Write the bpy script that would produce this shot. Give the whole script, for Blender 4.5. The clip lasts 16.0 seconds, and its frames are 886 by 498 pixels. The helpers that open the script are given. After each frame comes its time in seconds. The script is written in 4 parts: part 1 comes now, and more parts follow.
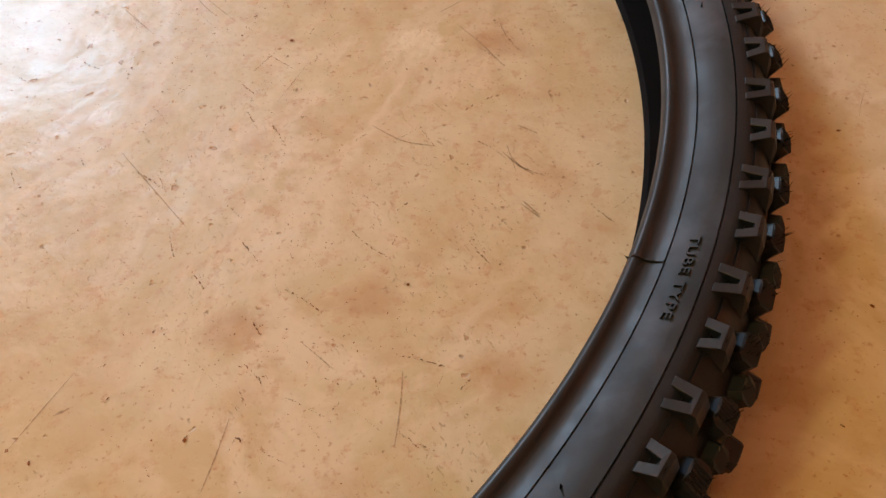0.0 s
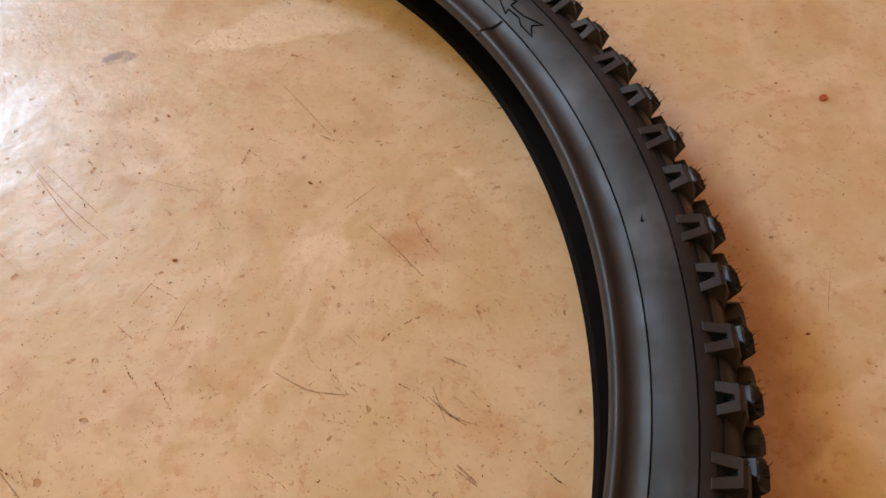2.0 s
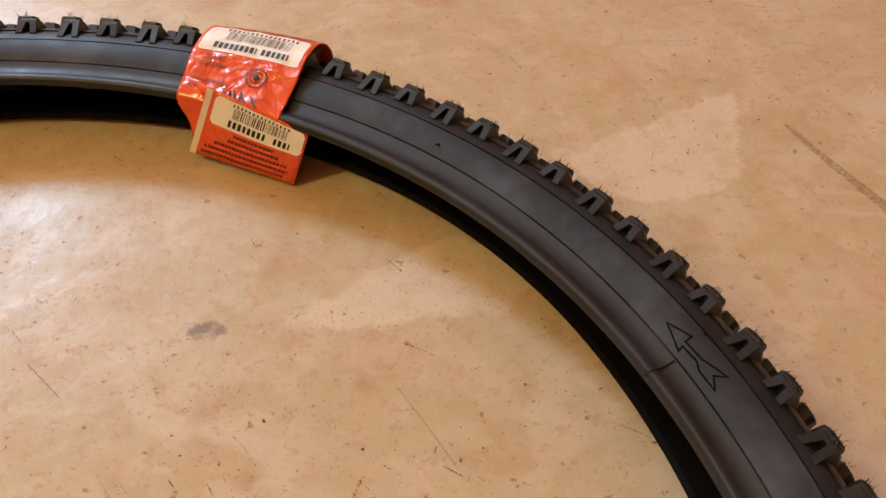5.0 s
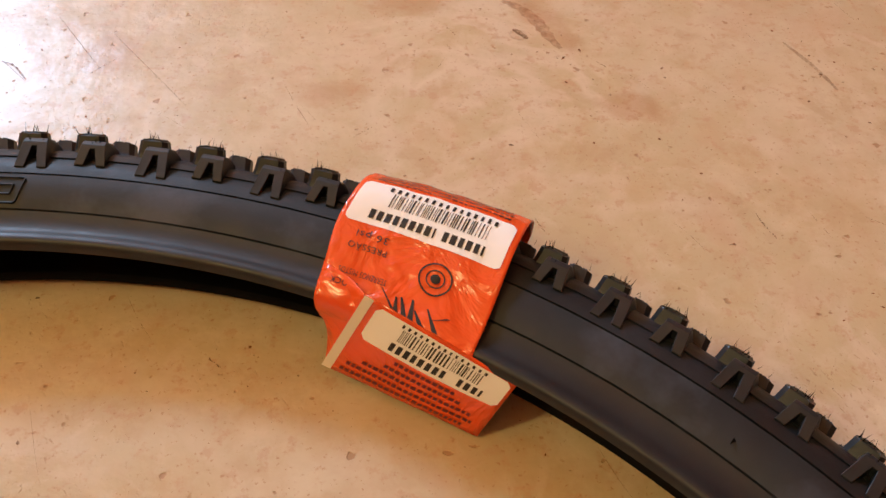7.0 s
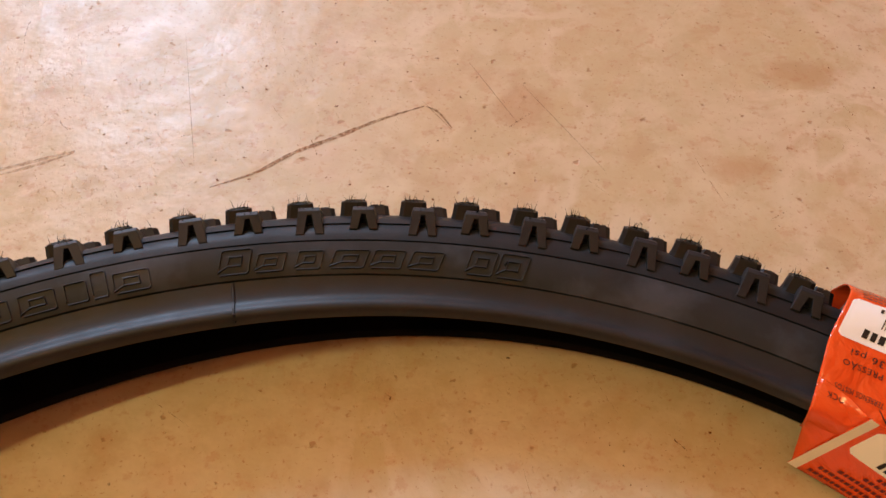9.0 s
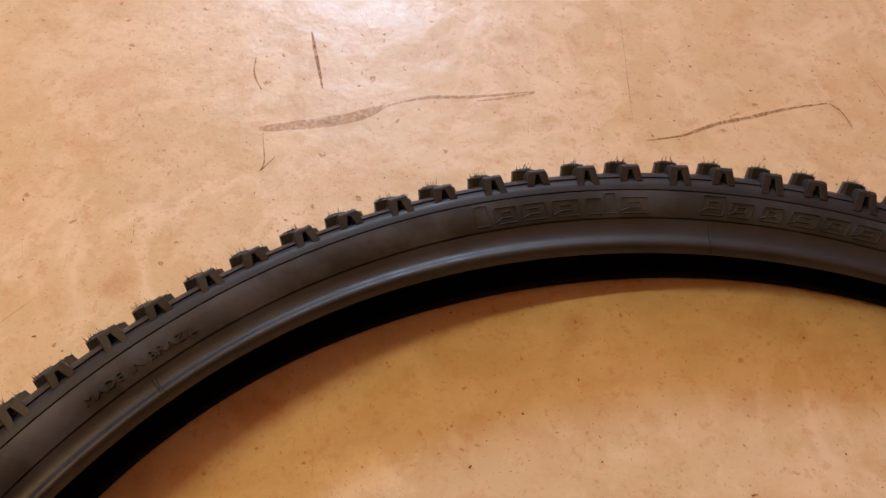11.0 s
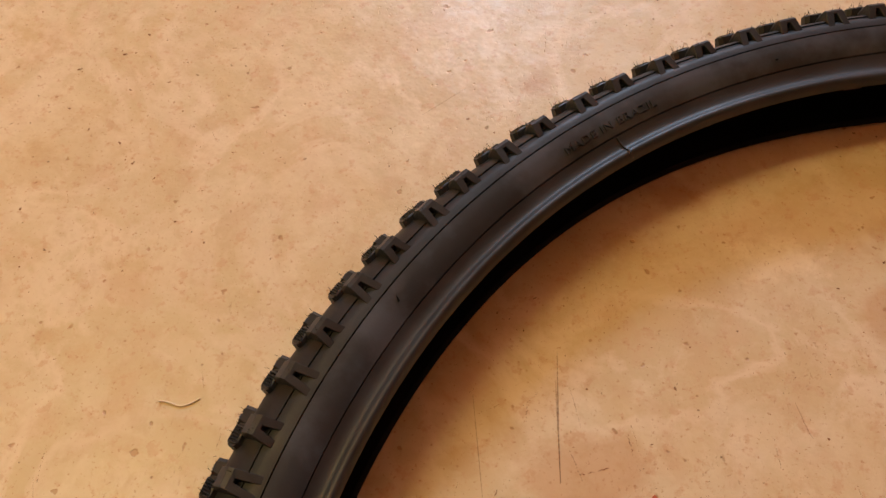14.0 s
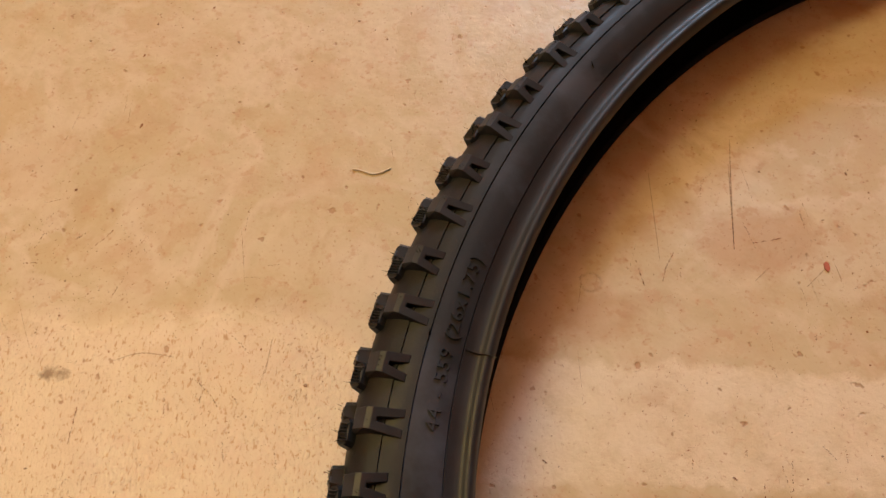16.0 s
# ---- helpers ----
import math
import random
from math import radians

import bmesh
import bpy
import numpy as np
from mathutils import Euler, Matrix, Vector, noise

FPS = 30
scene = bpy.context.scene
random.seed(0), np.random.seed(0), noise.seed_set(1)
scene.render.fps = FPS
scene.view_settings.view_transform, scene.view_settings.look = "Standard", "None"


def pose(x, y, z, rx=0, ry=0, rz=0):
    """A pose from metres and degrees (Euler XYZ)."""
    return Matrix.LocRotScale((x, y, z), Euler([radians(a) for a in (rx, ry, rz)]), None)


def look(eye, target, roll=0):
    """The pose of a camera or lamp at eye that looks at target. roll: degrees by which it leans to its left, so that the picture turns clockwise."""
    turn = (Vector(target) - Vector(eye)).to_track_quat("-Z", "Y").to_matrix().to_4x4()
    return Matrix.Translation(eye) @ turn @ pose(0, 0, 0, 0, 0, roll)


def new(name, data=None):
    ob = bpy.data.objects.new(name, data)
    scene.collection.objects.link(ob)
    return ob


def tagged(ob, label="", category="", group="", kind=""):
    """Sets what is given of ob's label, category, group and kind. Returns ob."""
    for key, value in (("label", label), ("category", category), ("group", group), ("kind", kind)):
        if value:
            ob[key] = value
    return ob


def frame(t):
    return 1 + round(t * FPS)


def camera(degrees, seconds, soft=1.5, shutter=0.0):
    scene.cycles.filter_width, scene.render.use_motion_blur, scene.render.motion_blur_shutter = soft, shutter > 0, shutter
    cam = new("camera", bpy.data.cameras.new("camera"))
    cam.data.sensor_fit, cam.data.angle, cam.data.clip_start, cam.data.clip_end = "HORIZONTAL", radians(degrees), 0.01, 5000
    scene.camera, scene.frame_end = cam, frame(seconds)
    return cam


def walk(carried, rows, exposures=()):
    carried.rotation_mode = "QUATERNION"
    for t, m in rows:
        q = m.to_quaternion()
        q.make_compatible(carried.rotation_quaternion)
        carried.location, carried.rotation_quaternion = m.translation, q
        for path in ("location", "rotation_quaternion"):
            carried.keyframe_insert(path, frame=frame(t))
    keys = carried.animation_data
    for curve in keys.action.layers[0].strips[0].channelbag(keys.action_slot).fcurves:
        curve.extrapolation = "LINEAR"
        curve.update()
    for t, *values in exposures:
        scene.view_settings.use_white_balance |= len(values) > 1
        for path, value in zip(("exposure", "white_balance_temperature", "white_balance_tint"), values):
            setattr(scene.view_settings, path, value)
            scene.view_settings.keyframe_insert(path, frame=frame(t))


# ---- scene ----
cam = camera(55.03, 16.0, soft=1.5)
PATH = [
    (0, (0.2099, -0.2501, 0.2313), (0.2115, 0.0467, -0.1711), -3.51),
    (0.5, (0.2168, -0.2271, 0.2324), (0.2336, 0.0686, -0.1704), -5.37),
    (1, (0.2245, -0.2040, 0.2386), (0.2465, 0.0936, -0.1626), -5.83),
    (1.5, (0.2234, -0.1857, 0.2339), (0.2471, 0.1103, -0.1683), -5.76),
    (2, (0.2305, -0.1641, 0.2388), (0.2611, 0.1402, -0.1568), -4.36),
    (2.5, (0.2334, -0.1410, 0.2485), (0.2692, 0.1681, -0.1429), -5.63),
    (3, (0.2247, -0.1163, 0.2518), (0.2695, 0.1991, -0.1336), -4.10),
    (3.5, (0.2115, -0.1019, 0.2651), (0.2527, 0.2204, -0.1150), -3.73),
    (3.7, (0.2088, -0.0948, 0.2643), (0.2542, 0.2301, -0.1130), -3.46),
    (5.8, (0.1776, 0.0015, 0.2544), (0.2030, 0.3417, -0.1112), 1.15),
    (6, (0.1706, 0.0233, 0.2516), (0.1951, 0.3601, -0.1172), 1.33),
    (6.5, (0.1526, 0.0717, 0.2443), (0.1763, 0.3968, -0.1349), 1.93),
    (7, (0.1338, 0.1131, 0.2361), (0.1635, 0.4271, -0.1519), 3.30),
    (7.5, (0.1141, 0.1374, 0.2345), (0.1552, 0.4390, -0.1622), 4.99),
    (8, (0.0890, 0.1576, 0.2504), (0.1267, 0.4528, -0.1514), 5.09),
    (8.5, (0.0437, 0.1551, 0.2676), (0.0527, 0.4512, -0.1352), 3.64),
    (9, (0.0039, 0.1353, 0.2786), (-0.0221, 0.4232, -0.1294), 1.26),
    (9.2, (-0.0060, 0.1300, 0.2834), (-0.0410, 0.4150, -0.1259), 0.81),
    (11.3, (-0.1271, 0.0343, 0.3351), (-0.2327, 0.2878, -0.0828), -1.34),
    (11.5, (-0.1320, 0.0249, 0.3349), (-0.2470, 0.2777, -0.0809), -2.54),
    (12, (-0.1484, 0.0081, 0.3354), (-0.2735, 0.2515, -0.0830), -2.77),
    (12.5, (-0.1655, -0.0150, 0.3357), (-0.2997, 0.2252, -0.0818), -2.83),
    (13, (-0.1787, -0.0415, 0.3327), (-0.3222, 0.1889, -0.0872), -4.11),
    (13.5, (-0.1932, -0.0586, 0.3305), (-0.3400, 0.1609, -0.0941), -5.74),
    (14, (-0.1987, -0.0842, 0.3269), (-0.3517, 0.1280, -0.0992), -7.17),
    (14.5, (-0.1970, -0.1143, 0.3259), (-0.3541, 0.0867, -0.1042), -7.37),
    (15, (-0.2053, -0.1328, 0.3219), (-0.3657, 0.0596, -0.1109), -8.35),
    (15.5, (-0.2103, -0.1582, 0.3185), (-0.3740, 0.0250, -0.1170), -9.25),
    (16, (-0.2039, -0.1806, 0.3132), (-0.3743, -0.0035, -0.1222), -11.30),
]
walk(cam, [(t, look(eye, target, roll)) for t, eye, target, roll in PATH], exposures=((0.0, -0.13, 6500, 10), (3.7, -0.11, 6500, 10), (7.0, -0.05, 6420, 18), (9.2, -0.17, 6500, 21), (11.3, -0.2, 6750, 22), (13.5, -0.31, 6950, 22), (16.0, -0.34, 6650, 18)))

# ---- light: a warm tube lamp near by with an added upward fill, and a cold lamp farther off, under the ceiling of a closed room ----
world = bpy.data.worlds.new("world")
scene.world = world
world.use_nodes = True
wt = world.node_tree
sky = wt.nodes.new("ShaderNodeTexSky")
sky.sky_type, sky.sun_disc = "NISHITA", False
sky.sun_elevation, sky.sun_rotation = radians(35), radians(-30)
wt.links.new(sky.outputs["Color"], wt.nodes["Background"].inputs["Color"])
wt.nodes["Background"].inputs["Strength"].default_value = 0.08
scene.view_settings.exposure = 0.0


def lamp(name, azimuth, elevation, height, power, radius, colour):
    """A bulb seen from the middle of the floor at that azimuth and elevation, at that height."""
    data = bpy.data.lights.new(name, "POINT")
    data.energy, data.shadow_soft_size, data.color = power, radius, colour
    far = height / math.tan(radians(elevation))
    ob = new(name, data)
    ob.location = (far * math.cos(radians(azimuth)), far * math.sin(radians(azimuth)), height)
    return ob


lamp("far_bulb", 118.5, 32, 2.4, 425.0, 0.46, (0.56, 0.89, 1.22))
# the tube shines down on the floor; a stronger upward lamp is added to fill shadows
for side, power, turn in (("lower", 22.5, 0.0), ("bounce_fill", 54.0, math.pi)):
    tube = bpy.data.lights.new("tube_lamp_" + side, "AREA")
    tube.shape, tube.size, tube.size_y = "RECTANGLE", 1.1, 0.05
    tube.energy, tube.color = power, (0.98, 0.84, 0.32)
    new("tube_lamp_" + side, tube).matrix_world = Matrix.Translation((-1.34, -0.33, 1.8 + 0.02 * (turn > 0))) @ Matrix.Rotation(radians(29.6), 4, "Z") @ Matrix.Rotation(turn, 4, "X")



# ---- materials ----
def shader(name, rough=0.5, metal=0.0, spec=0.5):
    m = bpy.data.materials.new(name)
    m.use_nodes = True
    b = m.node_tree.nodes["Principled BSDF"]
    b.inputs["Roughness"].default_value, b.inputs["Metallic"].default_value = rough, metal
    b.inputs["Specular IOR Level"].default_value = spec
    return m, m.node_tree, b


def node(tree, kind, **values):
    n = tree.nodes.new(kind)
    for key, value in values.items():
        n.inputs[key.replace("_", " ")].default_value = value
    return n


def coords(tree, scale=(1, 1, 1), turn=0.0):
    t = tree.nodes.new("ShaderNodeTexCoord")
    m = tree.nodes.new("ShaderNodeMapping")
    m.vector_type = "TEXTURE"
    m.inputs["Scale"].default_value = tuple(1.0 / c for c in scale)
    m.inputs["Rotation"].default_value = (0, 0, radians(turn))
    tree.links.new(t.outputs["Object"], m.inputs["Vector"])
    return m.outputs["Vector"]


def grain(tree, vector, scale, detail=4.0, rough=0.55, distort=0.0):
    n = node(tree, "ShaderNodeTexNoise", Scale=scale, Detail=detail, Roughness=rough, Distortion=distort)
    tree.links.new(vector, n.inputs["Vector"])
    return n.outputs["Fac"]


def ramp(tree, fac, *stops):
    r = tree.nodes.new("ShaderNodeValToRGB")
    while len(r.color_ramp.elements) < len(stops):
        r.color_ramp.elements.new(0.5)
    for e, (at, value) in zip(r.color_ramp.elements, stops):
        e.position = at
        e.color = (*value, 1) if isinstance(value, tuple) else (value, value, value, 1)
    tree.links.new(fac, r.inputs["Fac"])
    return r.outputs["Color"]


def mix(tree, fac, a, b, how="MIX"):
    n = tree.nodes.new("ShaderNodeMix")
    n.data_type, n.blend_type = "RGBA", how
    for socket, value in ((n.inputs["Factor"], fac), (n.inputs[6], a), (n.inputs[7], b)):
        if hasattr(value, "is_output"):
            tree.links.new(value, socket)
        else:
            socket.default_value = (*value, 1) if isinstance(value, tuple) else value
    return n.outputs[2]


def bump(tree, bsdf, height, strength, distance):
    n = node(tree, "ShaderNodeBump", Strength=strength, Distance=distance)
    tree.links.new(height, n.inputs["Height"])
    tree.links.new(n.outputs["Normal"], bsdf.inputs["Normal"])


def cement():
    """Polished, tinted cement: sandy with rusty and pale worn patches, pores, trowel nicks and uneven gloss."""
    m, t, b = shader("tinted_cement", 0.3, spec=0.42)
    v = coords(t)
    cloud = grain(t, v, 7.0, 6.0, 0.55, 0.15)
    base = ramp(t, cloud, (0.30, (0.487, 0.370, 0.205)), (0.45, (0.563, 0.462, 0.300)), (0.58, (0.541, 0.431, 0.258)), (0.72, (0.605, 0.522, 0.376)))
    base = mix(t, ramp(t, grain(t, v, 4.5, 5.0, 0.55, 0.2), (0.44, 0.0), (0.64, 0.34)), base, (0.60, 0.455, 0.32))
    base = mix(t, ramp(t, grain(t, v, 5.5, 5.0, 0.58, 0.2), (0.50, 0.0), (0.66, 0.36)), base, (0.52, 0.392, 0.235))
    # worn pale patches with ragged edges, and rusty ones
    pale = ramp(t, grain(t, v, 11.0, 8.0, 0.62, 0.25), (0.52, 0.0), (0.59, 0.4), (0.72, 0.6))
    base = mix(t, pale, base, (0.669, 0.582, 0.449))
    rust = ramp(t, grain(t, v, 17.0, 8.0, 0.62, 0.2), (0.52, 0.0), (0.60, 0.26), (0.72, 0.45))
    base = mix(t, rust, base, (0.508, 0.327, 0.156))
    base = mix(t, ramp(t, grain(t, v, 85.0, 6.0, 0.68), (0.53, 0.0), (0.66, 0.55)), base, (0.503, 0.326, 0.177))
    base = mix(t, ramp(t, grain(t, v, 60.0, 6.0, 0.7, 0.4), (0.56, 0.0), (0.70, 0.5)), base, (0.691, 0.588, 0.466))
    base = mix(t, ramp(t, grain(t, v, 30.0, 6.0, 0.62, 0.3), (0.54, 0.0), (0.62, 0.3)), base, (0.68, 0.575, 0.43))
    base = mix(t, ramp(t, grain(t, v, 36.0, 6.0, 0.62, 0.3), (0.56, 0.0), (0.64, 0.5)), base, (0.47, 0.30, 0.16))
    base = mix(t, ramp(t, grain(t, v, 48.0, 5.0, 0.55, 0.2), (0.34, 0.4), (0.45, 0.0)), base, (0.52, 0.345, 0.215))
    base = mix(t, ramp(t, grain(t, v, 34.0, 5.0, 0.55, 0.35), (0.54, 0.0), (0.64, 0.5)), base, (0.67, 0.575, 0.43))
    base = mix(t, ramp(t, grain(t, v, 22.0, 5.0, 0.6, 0.2), (0.57, 0.0), (0.64, 0.34)), base, (0.54, 0.34, 0.22))
    base = mix(t, 0.2, base, (0.57, 0.54, 0.38))
    # pale veins where the polish has worn through, thicker in some places
    vein = ramp(t, grain(t, v, 13.0, 7.0, 0.58, 0.5), (0.455, 0.0), (0.495, 1.0), (0.51, 1.0), (0.56, 0.0))
    vein = mix(t, 1.0, vein, ramp(t, grain(t, v, 8.0, 4.0, 0.5), (0.40, 0.1), (0.60, 0.75)), "MULTIPLY")
    base = mix(t, vein, base, (0.67, 0.575, 0.45))
    fleck = ramp(t, grain(t, v, 130.0, 6.0, 0.66), (0.56, 0.0), (0.63, 0.55))
    base = mix(t, fleck, base, (0.52, 0.335, 0.21))

    def mask(name, low, high, ragged, scale):
        at = t.nodes.new("ShaderNodeAttribute")
        at.attribute_name = name
        add = t.nodes.new("ShaderNodeMath")
        add.operation = "MULTIPLY_ADD"
        t.links.new(grain(t, v, scale, 8.0, 0.66, 0.3), add.inputs[0])
        add.inputs[1].default_value = ragged
        t.links.new(at.outputs["Fac"], add.inputs[2])
        return ramp(t, add.outputs[0], (low, 0.0), (high, 1.0))

    whole = lambda f, k: mix(t, 1.0, f, (k, k, k), "MULTIPLY")
    light = mask("pale", 0.50, 0.66, 1.05, 60.0)
    base = mix(t, whole(mix(t, 1.0, light, ramp(t, grain(t, v, 55.0, 7.0, 0.7), (0.36, 0.4), (0.54, 1.0)), "MULTIPLY"), 0.8), base, (0.73, 0.645, 0.51))
    base = mix(t, whole(mask("rust", 0.34, 0.64, 0.95, 60.0), 0.48), base, (0.44, 0.25, 0.125))
    # short trowel nicks, most of them one way, thick in the worn parts
    worn = ramp(t, grain(t, v, 6.5, 6.0, 0.62), (0.46, 0.0), (0.60, 0.8))
    pitted = mask("pitted", 0.1, 1.7, 1.6, 30.0)
    worn = mix(t, 1.0, worn, pitted, "LIGHTEN")
    worn = mix(t, 0.6, worn, light, "LIGHTEN")
    one = ramp(t, grain(t, coords(t, (300, 820, 1), 122), 1.0, 3.0, 0.6), (0.62, 0.0), (0.67, 1.0))
    two = ramp(t, grain(t, coords(t, (340, 900, 1), 66), 1.0, 3.0, 0.6), (0.645, 0.0), (0.695, 1.0))
    nick = mix(t, 1.0, one, two, "ADD")
    nick = mix(t, 1.0, nick, ramp(t, grain(t, v, 42.0, 5.0, 0.6), (0.46, 0.05), (0.58, 1.0)), "MULTIPLY")
    nick = mix(t, worn, (0.0, 0.0, 0.0), nick)
    base = mix(t, mix(t, 1.0, nick, mix(t, 1.0, whole(pitted, 0.35), (0.45, 0.45, 0.45), "ADD"), "MULTIPLY"), base, (0.33, 0.14, 0.05))
    pore = ramp(t, grain(t, v, 520.0, 3.0, 0.6), (0.62, 0.0), (0.70, 0.55))
    # paler over the pitted patch: part of the lamp's glossy highlight painted in
    base = mix(t, whole(pitted, 0.55), base, (0.73, 0.62, 0.50))
    flake = ramp(t, grain(t, coords(t, (620, 300, 1), 35), 1.0, 4.0, 0.6, 0.4), (0.34, 0.75), (0.43, 0.0))
    base = mix(t, mix(t, 1.0, flake, pitted, "MULTIPLY"), base, (0.42, 0.24, 0.12))
    base = mix(t, whole(mask("grey", 0.36, 0.50, 0.8, 110.0), 0.85), base, (0.214, 0.147, 0.104))
    base = mix(t, pore, base, (0.38, 0.20, 0.10))
    dot = ramp(t, grain(t, v, 170.0, 2.0, 0.5), (0.70, 0.0), (0.74, 0.6))
    base = mix(t, dot, base, (0.34, 0.17, 0.075))
    t.links.new(base, b.inputs["Base Color"])
    rough = ramp(t, grain(t, v, 14.0, 8.0, 0.68), (0.32, 0.33), (0.50, 0.41), (0.68, 0.53))
    rough = mix(t, 1.0, rough, mix(t, 1.0, whole(pitted, 0.24), whole(nick, -0.12), "ADD"), "SUBTRACT")
    t.links.new(rough, b.inputs["Roughness"])
    t.links.new(mix(t, 1.0, whole(pitted, 1.0), (0.06, 0.06, 0.06), "ADD"), b.inputs["Coat Weight"])
    b.inputs["Coat Roughness"].default_value = 0.14
    fine = mix(t, 1.0, grain(t, v, 330.0, 5.0, 0.70), (0.5, 0.5, 0.5), "SUBTRACT")
    fine = mix(t, 1.0, fine, mix(t, 1.0, mix(t, 1.0, whole(worn, 0.25), whole(light, 0.3), "ADD"), whole(pitted, 0.16), "ADD"), "MULTIPLY")
    high = mix(t, 1.0, grain(t, v, 40.0, 4.0, 0.55), fine, "ADD")
    high = mix(t, 0.4, high, nick, "SUBTRACT")
    high = mix(t, 0.5, high, dot, "SUBTRACT")
    # the broken skin of the pitted patch, torn mostly one way
    torn = ramp(t, grain(t, coords(t, (620, 300, 1), 35), 1.0, 4.0, 0.6, 0.4), (0.38, 0.0), (0.60, 1.0))
    high = mix(t, 1.0, high, mix(t, 1.0, torn, whole(pitted, 0.15), "MULTIPLY"), "ADD")
    bump(t, b, high, 0.6, 0.0014)
    t.links.new(b.inputs["Normal"].links[0].from_socket, b.inputs["Coat Normal"])
    return m


def rubber(name, colour, rough, bloom_sheen=0.0, relief=0.1, spec=0.45):
    m, t, b = shader(name, rough, spec=spec)
    v = coords(t)
    base = mix(t, ramp(t, grain(t, v, 60.0, 5.0), (0.35, 0.0), (0.75, 1.0)), colour, tuple(c * 1.5 for c in colour))
    if bloom_sheen:
        # bluish patches: mottled rubber bloom with the cold lamp's sheen painted in
        base = mix(t, ramp(t, grain(t, v, 26.0, 5.0, 0.6), (0.48, 0.0), (0.64, bloom_sheen)), base, (0.07, 0.085, 0.125))
    t.links.new(base, b.inputs["Base Color"])
    t.links.new(ramp(t, grain(t, v, 90.0, 4.0), (0.3, rough - 0.07), (0.7, rough + 0.08)), b.inputs["Roughness"])
    bump(t, b, grain(t, v, 900.0, 3.0), relief, 0.0004)
    return m


def plain(name, colour, rough=0.5, spread=0.12, scale=120.0, spec=0.5, crinkle=0.0):
    m, t, b = shader(name, rough, spec=spec)
    v = coords(t)
    dark = tuple(c * (1 - spread) for c in colour)
    t.links.new(mix(t, grain(t, v, scale, 4.0), dark, colour), b.inputs["Base Color"])
    if crinkle:
        bump(t, b, grain(t, v, 55.0, 4.0, 0.5, 0.8), crinkle, 0.004)
    return m


def film(name, colour, most, scale=160.0, soft=True):
    """Dirt or stain that lies on the floor, thin at its edges."""
    m, t, b = shader(name, 0.9, spec=0.0)
    v = coords(t)
    b.inputs["Base Color"].default_value = (*colour, 1)
    a = ramp(t, grain(t, v, scale, 5.0, 0.65), (0.34, 0.15), (0.60, 1.0))
    if soft:
        at = t.nodes.new("ShaderNodeAttribute")
        at.attribute_name = "cover"
        a = mix(t, 1.0, a, at.outputs["Color"], "MULTIPLY")
    a = mix(t, 1.0, a, (most, most, most), "MULTIPLY")
    t.links.new(a, b.inputs["Alpha"])
    return m


CEMENT = cement()
RUBBER = rubber("sidewall_rubber", (0.0092, 0.0128, 0.018), 0.54, 0.5, 0.1, 0.4)
BEAD = rubber("bead_rubber", (0.0078, 0.0096, 0.0125), 0.47, 0.1)
TREAD = rubber("tread_rubber", (0.007, 0.0096, 0.0135), 0.44, 0.25, 0.2, 0.45)
CASING = rubber("casing_rubber", (0.0062, 0.0078, 0.0105), 0.5, 0.1, 0.2, 0.36)
# near black and dull: the shade inside the tyre is put into this colour
SHADED_RUBBER = rubber("shaded_rubber", (0.004, 0.0034, 0.004), 0.75, 0.0, 0.1, 0.08)
ORANGE = plain("orange_foil_paper", (0.86, 0.095, 0.010), 0.21, 0.10, 90.0, 0.8, 0.75)
WHITE = plain("white_sticker", (0.95, 0.97, 1.0), 0.3, 0.06)
EDGE = plain("bare_paper", (0.86, 0.80, 0.72), 0.7, 0.15)
INK = plain("black_ink", (0.012, 0.011, 0.012), 0.45, 0.2)
WINE = plain("dark_red_ink", (0.17, 0.012, 0.006), 0.45, 0.2)
# terracotta chosen so that light bounced into the shadows turns red
BOUNCE_PLASTER = plain("terracotta_bounce_plaster", (0.65, 0.315, 0.165), 0.8, 0.08, 6.0)
RED = plain("red_paint", (0.46, 0.12, 0.06), 0.5, 0.3, 400.0)
STRING = plain("cream_thread", (0.80, 0.72, 0.58), 0.8, 0.2, 900.0)
SCUFF = film("brown_scuff", (0.30, 0.125, 0.045), 0.66, 500.0, False)
DRAG = film("dusty_drag_mark", (0.37, 0.225, 0.135), 0.4, 500.0, False)
SCRATCH = film("dark_scratch", (0.27, 0.09, 0.028), 0.45, 900.0, False)
SPECK = film("dark_speck", (0.24, 0.075, 0.02), 0.95, 900.0, False)
RUSTY = film("red_smear", (0.47, 0.18, 0.08), 0.36, 260.0, False)
RINGS = film("ring_of_dirt", (0.30, 0.15, 0.08), 0.30, 300.0)


# ---- building helpers ----
def part(name, bm, material, parent=None, label="", smooth=True):
    me = bpy.data.meshes.new(name)
    bm.to_mesh(me)
    bm.free()
    me.materials.append(material)
    if smooth:
        for p in me.polygons:
            p.use_smooth = True
    ob = new(name, me)
    ob.parent = parent
    return tagged(ob, label) if label else ob


def placed(name, me, parent, m):
    ob = new(name, me)
    ob.parent = parent
    ob.matrix_local = m
    return ob


def holder(name, label, category, kind=""):
    return tagged(new(name), label, category, kind=kind)


def block(bm, low, high):
    """A block between two four-cornered outlines, counted the same way round."""
    a, b = [bm.verts.new(p) for p in low], [bm.verts.new(p) for p in high]
    bm.faces.new(a[::-1])
    bm.faces.new(b)
    for i in range(len(a)):
        j = (i + 1) % len(a)
        bm.faces.new((a[i], a[j], b[j], b[i]))


